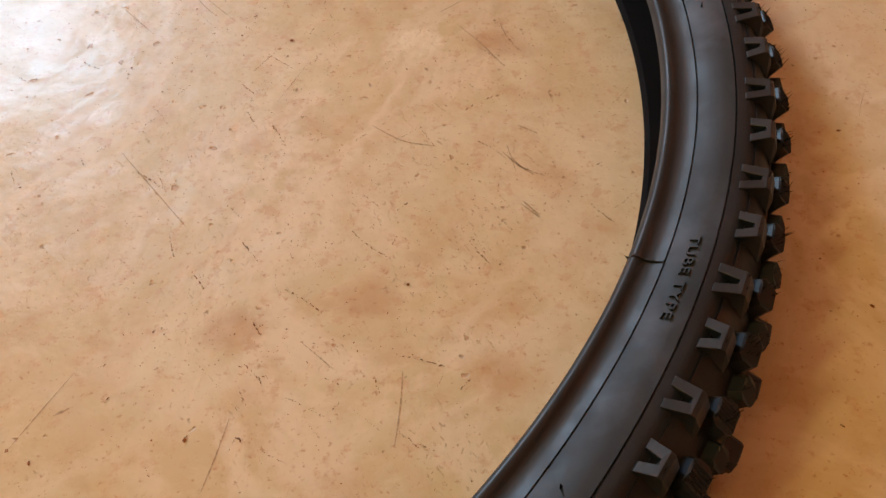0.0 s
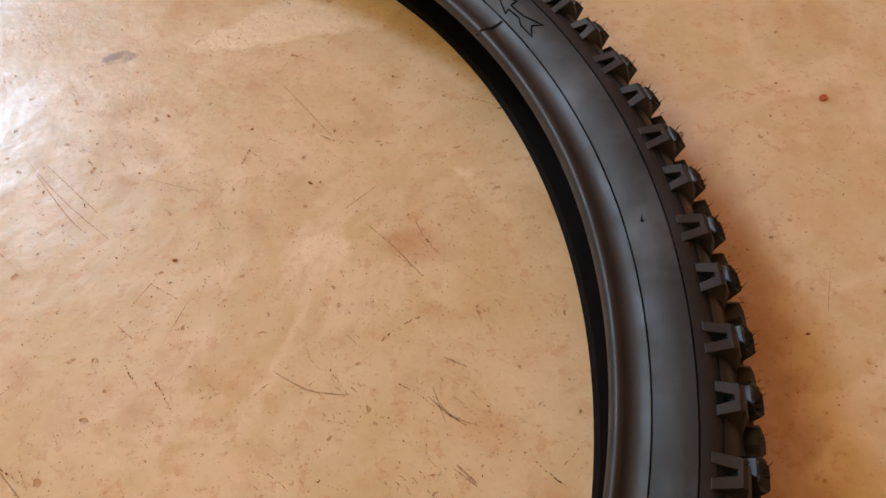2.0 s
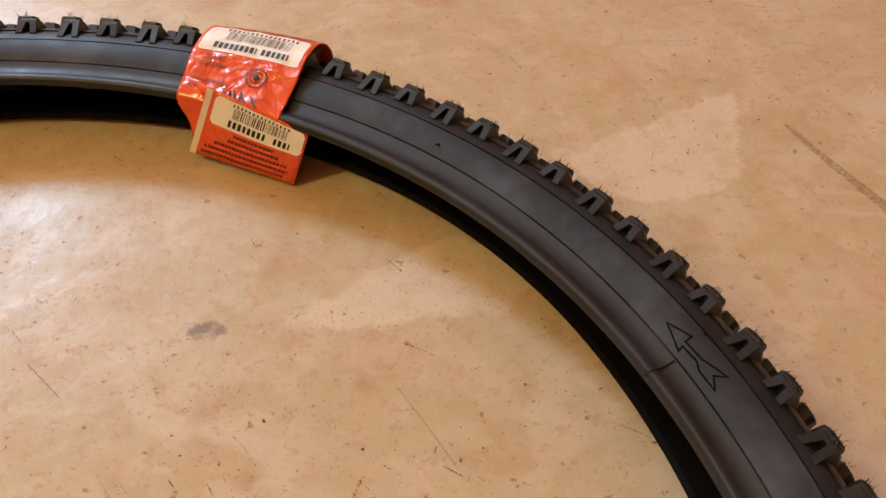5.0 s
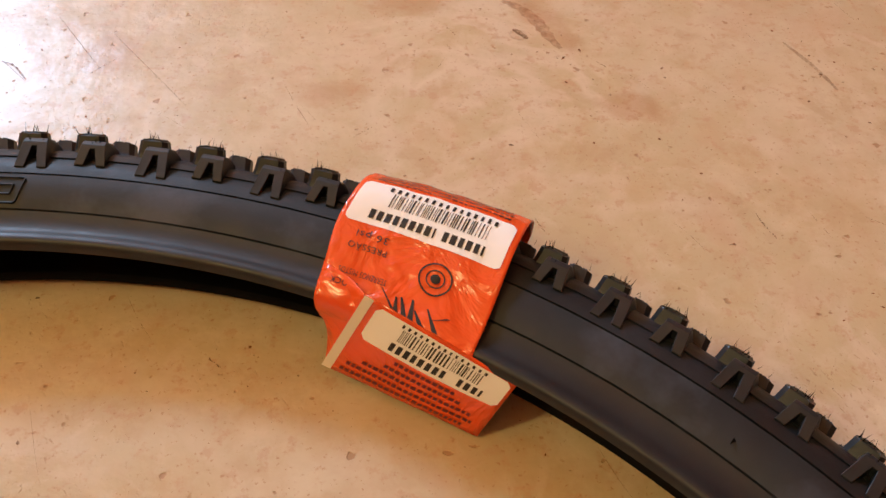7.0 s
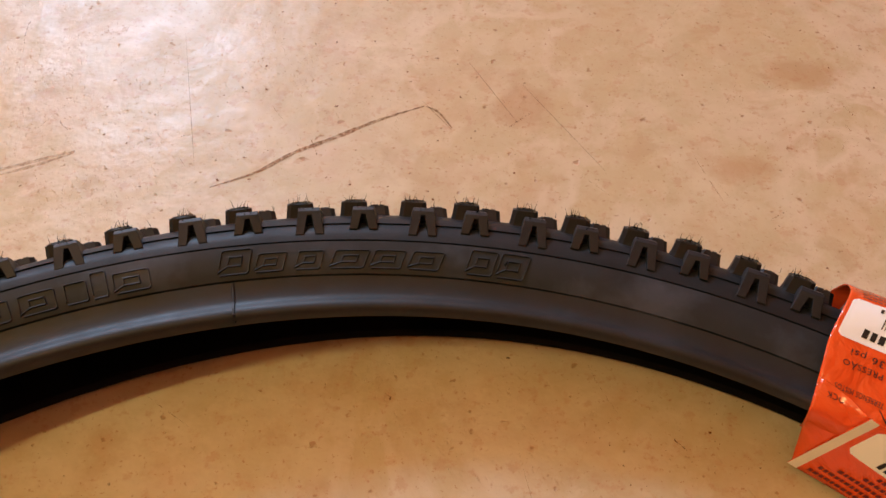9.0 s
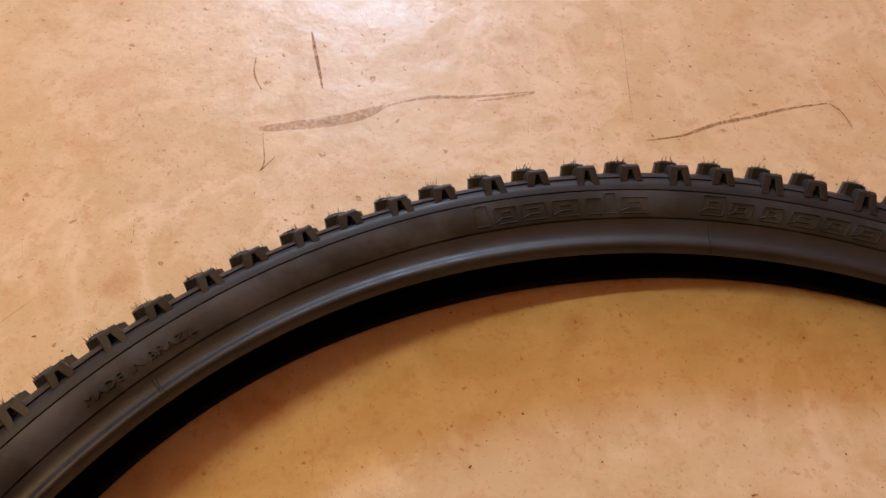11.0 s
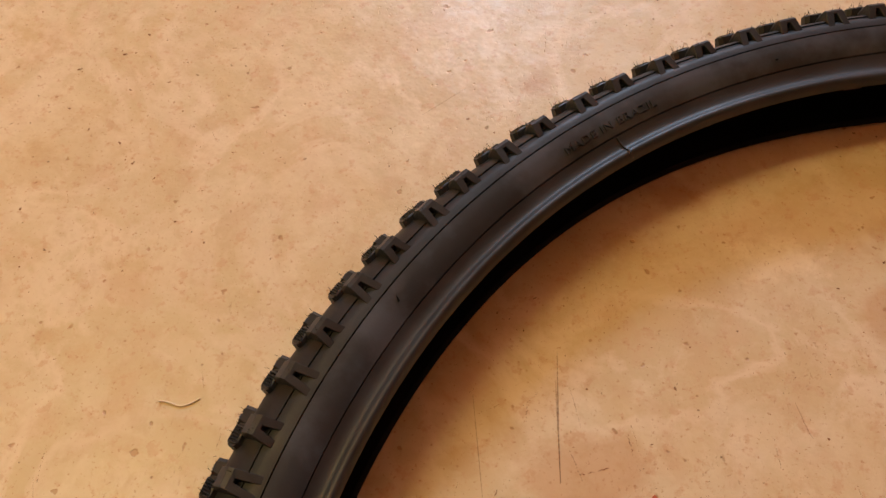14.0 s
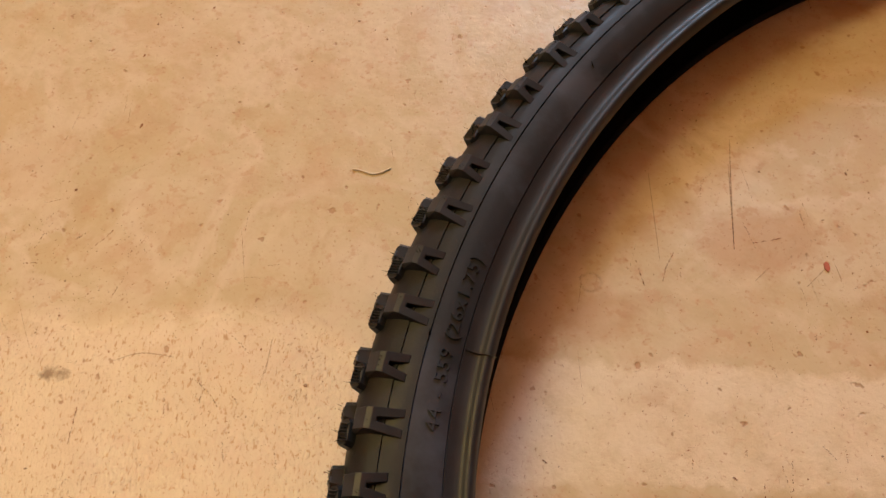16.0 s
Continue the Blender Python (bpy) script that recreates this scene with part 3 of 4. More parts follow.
def solid(verts, faces, put):
    bm = bmesh.new()
    vs = [bm.verts.new(put(v)) for v in verts]
    for f in faces:
        try:
            bm.faces.new([vs[i] for i in f])
        except ValueError:
            pass
    return bm


def moulded(name, text, start, end, r, size, label):
    """Raised words that run from one angle to another (degrees), tops outwards."""
    verts, faces = letters(text, size, 0.45)
    wide = max(v.x for v in verts)
    bm = solid(verts, faces, lambda v: on_side(radians(start + (end - start) * v.x / wide), r + v.y, v.z + 0.4))
    return part(name, bm, RUBBER, TYRE, label, False)


moulded("lettering", "TUBE TYPE", -21.5, -27.1, 300.7, 4.2, "raised words tube type")
moulded("lettering", "MADE IN BRAZIL", 156.85, 148.0, 298.7, 4.7, "raised words made in brazil")
moulded("lettering", "44 - 559 (26x1.75)", 205.0, 192.7, 298.7, 6.6, "raised size marking")


def ridge(bm, points, thick, high, closed=False):
    """One thin raised line over the sidewall through (angle in degrees, r in mm)."""
    line = []
    for (a0, r0), (a1, r1) in zip(points, points[1:] + points[:1] if closed else points[1:]):
        n = max(1, int(max(abs(a1 - a0) / 0.4, abs(r1 - r0) / 2.5)))
        line += [(a0 + (a1 - a0) * i / n, r0 + (r1 - r0) * i / n) for i in range(n)]
    if not closed:
        line.append(points[-1])
    spots = [on_side(radians(a), r, 0) for a, r in line]
    rows, many = [], len(spots)
    for i, p in enumerate(spots):
        before, after = (spots[i - 1], spots[(i + 1) % many]) if closed else (spots[max(i - 1, 0)], spots[min(i + 1, many - 1)])
        d, e = p - before, after - p
        d, e = (d.normalized() if d.length else e.normalized()), (e.normalized() if e.length else d.normalized())
        u = (d + e).normalized()
        w = Vector((-u.y, u.x, 0)).normalized() * thick * 0.5 * MM / max(0.5, u.dot(e))
        lo, hi = Vector((0, 0, -0.3 * MM)), Vector((0, 0, high * MM))
        rows.append([bm.verts.new(q) for q in (p - w + lo, p - w * 0.55 + hi, p + w * 0.55 + hi, p + w + lo)])
    for p, q in zip(rows, rows[1:] + rows[:1] if closed else rows[1:]):
        for i in range(3):
            bm.faces.new((p[i], p[i + 1], q[i + 1], q[i]))
    if not closed:
        bm.faces.new(rows[0][::-1])
        bm.faces.new(rows[-1])


def crest(start, end, r0, r1, lean, bars_in=2):
    """A letter-sized raised outline that runs on into bars across it, in place of a maker's mark."""
    bm = bmesh.new()
    w, h = start - end, r1 - r0
    path = [(0.06, 0.0), (0.94, 0.0), (1.0, 0.06), (1.0, 0.94), (0.94, 1.0), (0.06, 1.0), (0.0, 0.94), (0.0, 0.12)]
    if bars_in == 1:
        path += [(0.3, 0.3), (0.3, 0.72)]
    elif bars_in:
        path += [(0.28, 0.32), (0.72, 0.32), (0.72, 0.68), (0.28, 0.68), (0.28, 0.4)]
    slide = lambda u, v: (start - w * u - lean * w * (v - 0.5), r0 + h * v)
    ridge(bm, [slide(u, v) for u, v in path], 0.62, 0.55)
    return part("raised_mark", bm, RUBBER, TYRE, "raised letter-sized outline", False)


for at, to, top in ((125.1, 124.0, 306.6), (123.5, 121.7, 304.4), (121.3, 119.3, 304.4), (118.7, 116.6, 304.4), (116.0, 114.7, 304.4), (114.4, 113.5, 306.6), (113.1, 110.9, 304.4)):
    crest(at, to, 297.3, top, 0.0, 2 if at - to > 1.6 else 0)
for at, to, top in ((106.5, 104.6, 306.8), (104.2, 102.4, 304.2), (101.6, 100.0, 304.2), (99.3, 97.1, 304.2), (96.7, 94.7, 304.2), (94.2, 92.2, 304.2)):
    crest(at, to, 297.5, top, 0.2)
for at, to in ((90.4, 88.7), (88.4, 86.6)):
    crest(at, to, 297.3, 306.6, 0.2)

arrow = bmesh.new()
ridge(arrow, [(20.68, 300.5), (19.03, 303.8), (18.97, 301.0), (17.43, 301.5), (15.7, 304.5), (16.2, 301.0), (15.37, 298.6), (16.94, 298.5), (17.51, 299.8), (18.85, 299.3), (18.72, 297.5)], 0.6, 0.35, True)
part("arrow", arrow, SHADED_RUBBER, TYRE, "outlined rotation arrow", False)

for a in (-23.2, 18.4, 62.5, 105.85, 152.35, 199.1, 243.0, 287.0):
    bm = bmesh.new()
    t = radians(a)
    line = [(285.0, 34.2), (286.1, 36.2), (287.9, 36.3), (289.9, 35.6), (292.6, 36.0), (294.8, 37.0)]
    for (r0, z0), (r1, z1) in zip(line, line[1:]):
        w = 0.0022
        block(bm, [on_tyre(t - w, r0, z0 - 0.6), on_tyre(t - w, r1, z1 - 0.6), on_tyre(t + w, r1, z1 - 0.6), on_tyre(t + w, r0, z0 - 0.6)],
              [on_tyre(t - w * 0.5, r0, z0 + 0.25), on_tyre(t - w * 0.5, r1, z1 + 0.25), on_tyre(t + w * 0.5, r1, z1 + 0.25), on_tyre(t + w * 0.5, r0, z0 + 0.25)])
    spike(bm, on_tyre(t, 285.2, 34.2), Vector((-math.cos(t), -math.sin(t), 0.3)), 1.6 * MM, 0.6 * MM)
    part("bead_rib", bm, BEAD, TYRE, "", False)
for a, r in ((-2.4, 300.8), (43.4, 300.9), (88.0, 302.0), (136.75, 300.6), (156.3, 301.0), (174.7, 301.8), (-37.3, 300.8), (18.7, 308.2), (199.0, 308.7), (218.0, 301.0), (262.0, 301.0)):
    t = radians(a)
    spike(hairs, on_side(t, r, 0), Vector((random.uniform(-0.8, 0.8), random.uniform(-0.8, 0.8), 0.7)), 2.6 * MM, 0.5 * MM)
tagged(part("moulding_hairs", hairs, SHADED_RUBBER, TYRE, "fine rubber hairs left by the mould", False), kind="stuff")

# ---- the paper band round the tyre ----
BAND_LINE = bow([(331.0, 12.0), (335.0, 20.0), (334.5, 29.0), (330.5, 37.0), (324.5, 42.6), (317.0, 45.0), (307.5, 44.3), (299.0, 41.8), (291.5, 38.6), (287.0, 37.0), (284.0, 34.4), (283.2, 30.0), (283.4, 20.0), (284.0, 9.0)], 5)
LENGTHS = [0.0]
for (r0, z0), (r1, z1) in zip(BAND_LINE, BAND_LINE[1:]):
    LENGTHS.append(LENGTHS[-1] + math.hypot(r1 - r0, z1 - z0))
BAND_WIDE = 51.0


def gentle(f):
    f = min(1.0, max(0.0, f))
    return f * f * (3 - 2 * f)


def on_band(u, v, up=0.0):
    """A place on the band: u mm from one edge, v mm from its outer end, up mm off its face."""
    v = min(max(v, 0.0), LENGTHS[-1] - 0.01)
    i = max(j for j, s in enumerate(LENGTHS) if s <= v)
    i = min(i, len(BAND_LINE) - 2)
    f = (v - LENGTHS[i]) / (LENGTHS[i + 1] - LENGTHS[i])
    (r0, z0), (r1, z1) = BAND_LINE[i], BAND_LINE[i + 1]
    r, z = r0 + (r1 - r0) * f, z0 + (z1 - z0) * f
    n = Vector((-(z1 - z0), r1 - r0)).normalized()
    crease = 0.6 * noise.noise((u * 0.09, v * 0.11, 3.0)) + 0.45 * abs(noise.noise((u * 0.16, v * 0.2, 9.0))) + 0.12 * noise.noise((u * 0.3, v * 0.3, 5.0))
    curl = (3.0 + 2.0 * u / BAND_WIDE) * gentle(v / 14.0) * (1 - gentle((v - 34.0) / 26.0))
    r, z = r - n.x * (crease + curl + up), z - n.y * (crease + curl + up)
    theta = radians(68.0 - 0.022 * v - u / BAND_WIDE * 9.3 + 0.9 * gentle((v - 28.0) / 30.0) * (1 - u / BAND_WIDE))
    return on_tyre(theta, r, z)


def sheet(put, across, along, thick):
    """A thin sheet over a grid of (u, v), with both its faces."""
    bm = bmesh.new()
    sides = []
    for up in (0.0, -thick):
        sides.append([[bm.verts.new(put(u, v, up)) for u in across] for v in along])
    for rows, turn in zip(sides, (1, -1)):
        for a, b in zip(rows, rows[1:]):
            for i in range(len(across) - 1):
                bm.faces.new((a[i], a[i + 1], b[i + 1], b[i])[::turn])
    top, low = sides
    edge = [(r[0], s[0]) for r, s in zip(top, low)], [(r[-1], s[-1]) for r, s in zip(top, low)], list(zip(top[0], low[0])), list(zip(top[-1], low[-1]))
    for line in edge:
        for (a, b), (c, d) in zip(line, line[1:]):
            bm.faces.new((a, c, d, b))
    bmesh.ops.recalc_face_normals(bm, faces=bm.faces)
    return bm


def steps(a, b, n):
    return [a + (b - a) * i / n for i in range(n + 1)]


BAND = holder("paper_band", "creased glossy orange paper band wrapped round the tyre, printed in black", "label")


def cut_band(u, v, up=0.0):
    """The band with its lower end cut slantwise, above the folded end."""
    return on_band(u, v * (1.0 - 0.24 * gentle(u / 30.0)), up)


part("band", sheet(cut_band, steps(0, BAND_WIDE, 51), steps(0, LENGTHS[-1] - 1, 110), 0.35), ORANGE, BAND)


def patch(name, put, u0, v0, u1, v1, material, parent, label="", up=0.12, n=8, corner=0.0):
    """A printed or stuck-on patch with rounded corners over part of a face."""
    bm = bmesh.new()
    rows = []
    for v in steps(v0, v1, n):
        d = min(v - v0, v1 - v)
        cut = corner - math.sqrt(max(0.0, corner ** 2 - (corner - d) ** 2)) if d < corner else 0.0
        rows.append([bm.verts.new(put(u, v, up)) for u in steps(u0 + cut, u1 - cut, 40)])
    for a, b in zip(rows, rows[1:]):
        for i in range(40):
            bm.faces.new((a[i], a[i + 1], b[i + 1], b[i]))
    return part(name, bm, material, parent, label)


def bars(name, put, items, material, parent, label="", up=0.22):
    """Small printed bars: (u0, v0, u1, v1) each."""
    bm = bmesh.new()
    for u0, v0, u1, v1 in items:
        n = max(1, int(abs(u1 - u0) / 1.0))
        k = max(1, int(abs(v1 - v0) / 1.0))
        rows = [[bm.verts.new(put(u, v, up)) for u in steps(u0, u1, n)] for v in steps(v0, v1, k)]
        for p, q in zip(rows, rows[1:]):
            for i in range(n):
                bm.faces.new((p[i], p[i + 1], q[i + 1], q[i]))
    ob = part(name, bm, material, parent, label, False)
    return tagged(ob, label, kind="stuff") if len(items) > 1 else ob


def words(text, put, u, v, size, material, parent, wide, up=0.5):
    """Printed words that start at u and run towards the smaller u, their tops towards the larger v."""
    verts, faces = letters(text, size, 0.0)
    full = max(p.x for p in verts)
    bm = solid(verts, faces, lambda p: put(u - p.x / full * wide, v + p.y, up))
    return part("printed_words", bm, material, parent, "printed words " + text.lower(), False)


def barcode(u0, u1, v0, v1, seed):
    rng = random.Random(seed)
    out, u = [], u0
    while u < u1:
        w = rng.choice((0.2, 0.2, 0.35, 0.55))
        out.append((u, v0, min(u + w, u1), v1))
        u += w + rng.choice((0.3, 0.4, 0.6, 0.8))
    return out


def dashes(u0, u1, v0, v1, seed, least=1.2, most=4.5, gap=0.6):
    rng = random.Random(seed)
    out, u = [], u0
    while u < u1 - 0.5:
        w = rng.uniform(least, most)
        out.append((u, v0, min(u + w, u1), v1))
        u += w + gap
    return out


for i in range(4):
    bars("small_print", on_band, dashes(4, 46, 29.6 + 2.1 * i, 30.3 + 2.1 * i, 40 + i, 0.6, 2.2, 0.45), INK, BAND, "lines of small black print")
patch("white_sticker", on_band, 1.5, 38.2, 49.0, 52.2, WHITE, BAND, "white sticker with a barcode", 0.28, 16, 1.5)
bars("barcode", on_band, barcode(12, 42, 41.3, 45.4, 5), INK, BAND, "printed barcode", 0.45)
bars("code_digits", on_band, dashes(10, 44, 39.3, 40.7, 6, 0.7, 1.0, 1.3), INK, BAND, "row of small code marks", 0.48)
for bar in dashes(8, 28, 47.2, 50.2, 7, 1.5, 1.9, 0.8) + dashes(30.5, 43, 47.2, 50.2, 8, 1.4, 1.8, 0.8):
    bars("bold_bar", on_band, [bar], INK, BAND, "", 0.45)
words("36 psi", on_band, 17.0, 55.0, 3.4, INK, BAND, 10.0)
words("PRESSÃO", on_band, 17.5, 59.2, 2.9, INK, BAND, 12.0)
words("TERRENOS MISTOS", on_band, 20.0, 67.6, 2.4, INK, BAND, 15.0)
words("BLOCK", on_band, 12.0, 71.0, 2.6, INK, BAND, 8.5)


def disc(name, put, u, v, r0, r1, material, parent, label, up=0.5):
    bm = bmesh.new()
    n = 32
    a = [bm.verts.new(put(u + r0 * math.cos(2 * math.pi * i / n), v + r0 * math.sin(2 * math.pi * i / n), up)) for i in range(n)]
    b = [bm.verts.new(put(u + r1 * math.cos(2 * math.pi * i / n), v + r1 * math.sin(2 * math.pi * i / n), up)) for i in range(n)]
    for i in range(n):
        j = (i + 1) % n
        bm.faces.new((a[i], a[j], b[j], b[i]))
    if r0 < 1.0:
        bm.faces.new(a)
    return part(name, bm, material, parent, label, False)


disc("round_mark", on_band, 33.0, 62.2, 4.6, 5.1, INK, BAND, "black printed ring")
disc("round_mark", on_band, 33.0, 62.2, 2.5, 2.9, INK, BAND, "small black printed ring")
disc("round_mark", on_band, 33.0, 62.2, 0.7, 1.5, INK, BAND, "black printed dot")
bolt = bmesh.new()
for u0, v0, u1, v1, w in ((27, 56.5, 32, 62, 0.5), (32, 58, 33.5, 64, 0.9), (33.5, 57.5, 37, 65, 1.1), (37, 57, 38.5, 65, 1.1), (38.5, 60, 42, 64, 1.0), (42, 58, 46.5, 64, 0.9), (44.5, 61, 49, 58.5, 0.5)):
    bolt.faces.new([bolt.verts.new(on_band(u - 8.0, 70.0 + (v - 57) * 0.8, 0.5)) for u, v in ((u0 - w * 0.3, v0), (u0 + w * 0.3, v0), (u1 + w, v1), (u1 - w, v1))])
part("zigzag_mark", bolt, INK, BAND, "black printed zigzag", False)

# The band's loose end, folded out and down to the floor.
CORNERS = [Vector(c) for c in ((0.1259, 0.2572, 0.0378), (0.1683, 0.2324, 0.0277), (0.1584, 0.2299, 0.0013), (0.1111, 0.2545, 0.0050))]
FACE = (CORNERS[1] - CORNERS[0]).cross(CORNERS[3] - CORNERS[0]).normalized()
FACE = FACE if FACE.y < 0 else -FACE
FLAP_WIDE, FLAP_LONG = 50.0, 30.0


def on_flap(u, v, up=0.0):
    """u mm from the white edge, v mm down from the fold."""
    a, b = u / FLAP_WIDE, v / FLAP_LONG
    p = (CORNERS[0] * (1 - a) + CORNERS[1] * a) * (1 - b) + (CORNERS[3] * (1 - a) + CORNERS[2] * a) * b
    belly = 0.9 * math.sin(math.pi * a) * math.sin(math.pi * b) + 0.3 * noise.noise((u * 0.1, v * 0.12, 21.0))
    return p + FACE * (belly + up) * MM


FLAP = part("folded_end", sheet(on_flap, steps(0, FLAP_WIDE, 20), steps(0, FLAP_LONG, 14), 0.35), ORANGE, BAND, "loose end folded out over the floor")


def on_fold(u, v, up=0.0):
    """The paper that leads from the band's edge round to the folded end: u and v from 0 to 1."""
    p = on_band(0.3, 68.0 + 26.0 * v).lerp(on_flap(0.4, FLAP_LONG * (0.03 + 0.94 * v)) - FACE * 0.8 * MM, u)
    return p - FACE * (1.6 * math.sin(math.pi * u) + up) * MM


part("fold", sheet(on_fold, steps(0, 1, 10), steps(0, 1, 14), 0.3), ORANGE, BAND, "paper turned back under the band")
patch("paper_edge", on_flap, 0.0, 0.2, 3.0, FLAP_LONG, EDGE, FLAP, "bare white paper edge", 0.12)
patch("white_sticker", on_flap, 5.0, 1.2, 49.0, 13.8, WHITE, FLAP, "white sticker with a barcode", 0.12, 8, 1.5)
bars("barcode", on_flap, barcode(15, 41, 3.6, 8.2, 15), INK, FLAP, "printed barcode", 0.22)
bars("code_digits", on_flap, dashes(14, 42, 2.0, 3.2, 16, 0.6, 0.9, 1.2), INK, FLAP, "row of small code marks", 0.24)
for bar in dashes(14, 33, 9.3, 12.4, 17, 1.2, 1.6, 0.9) + dashes(36, 43.5, 9.3, 12.4, 18, 1.2, 1.6, 0.9):
    bars("bold_bar", on_flap, [bar], INK, FLAP, "", 0.22)
for i in range(5):
    bars("small_print", on_flap, dashes((18, 16, 10, 6, 5)[i], (38, 41, 45, 46, 44)[i], 15.2 + 2.9 * i, 16.6 + 2.9 * i, 60 + i, 0.9, 1.6, 0.5), WINE, FLAP, "line of dark red print")


# ---- marks on the floor ----
def smear(name, width, points, material, level):
    """A thin mark along a bent line on the floor."""
    bm = bmesh.new()
    line = bow([(x, y) for x, y in points], 5) if len(points) > 2 else [tuple(Vector(points[0]).lerp(Vector(points[1]), i / 6)) for i in range(7)]
    last = None
    for i, (x, y) in enumerate(line):
        a, b = Vector(line[max(i - 1, 0)]), Vector(line[min(i + 1, len(line) - 1)])
        d = (b - a).normalized()
        w = width * 0.5 * (0.25 + 0.75 * math.sin(math.pi * (i + 0.6) / (len(line) + 0.2))) * random.uniform(0.75, 1.2)
        pair = bm.verts.new((x - d.y * w, y + d.x * w, level)), bm.verts.new((x + d.y * w, y - d.x * w, level))
        if last:
            bm.faces.new((last[0], last[1], pair[1], pair[0]))
        last = pair
    return part(name, bm, material, FLOOR, "", False)


def stain(name, x, y, a, b, turn, material, level):
    """A thin ring left by a wet foot or cup."""
    bm = bmesh.new()
    cover = bm.verts.layers.float_color.new("cover")
    n, seed = 36, random.uniform(0, 99)
    rows = []
    for f, k in ((0.62, 0.25), (0.84, 0.3), (0.95, 1.0), (1.05, 0.9), (1.25, 0.0)):
        row = []
        for i in range(n):
            t = 2 * math.pi * i / n
            r = f * (1 + 0.06 * noise.noise((math.cos(t) + seed, math.sin(t), seed)))
            v = bm.verts.new((x + a * r * math.cos(t), y + b * r * math.sin(t), level))
            w = k * (0.7 + 0.5 * noise.noise((math.cos(t) * 3, math.sin(t) * 3, seed)))
            v[cover] = (w, w, w, 1)
            row.append(v)
        rows.append(row)
    bm.faces.new(rows[0])
    for p, q in zip(rows, rows[1:]):
        for i in range(n):
            j = (i + 1) % n
            bm.faces.new((p[i], p[j], q[j], q[i]))
    return part(name, bm, material, FLOOR, "", False)


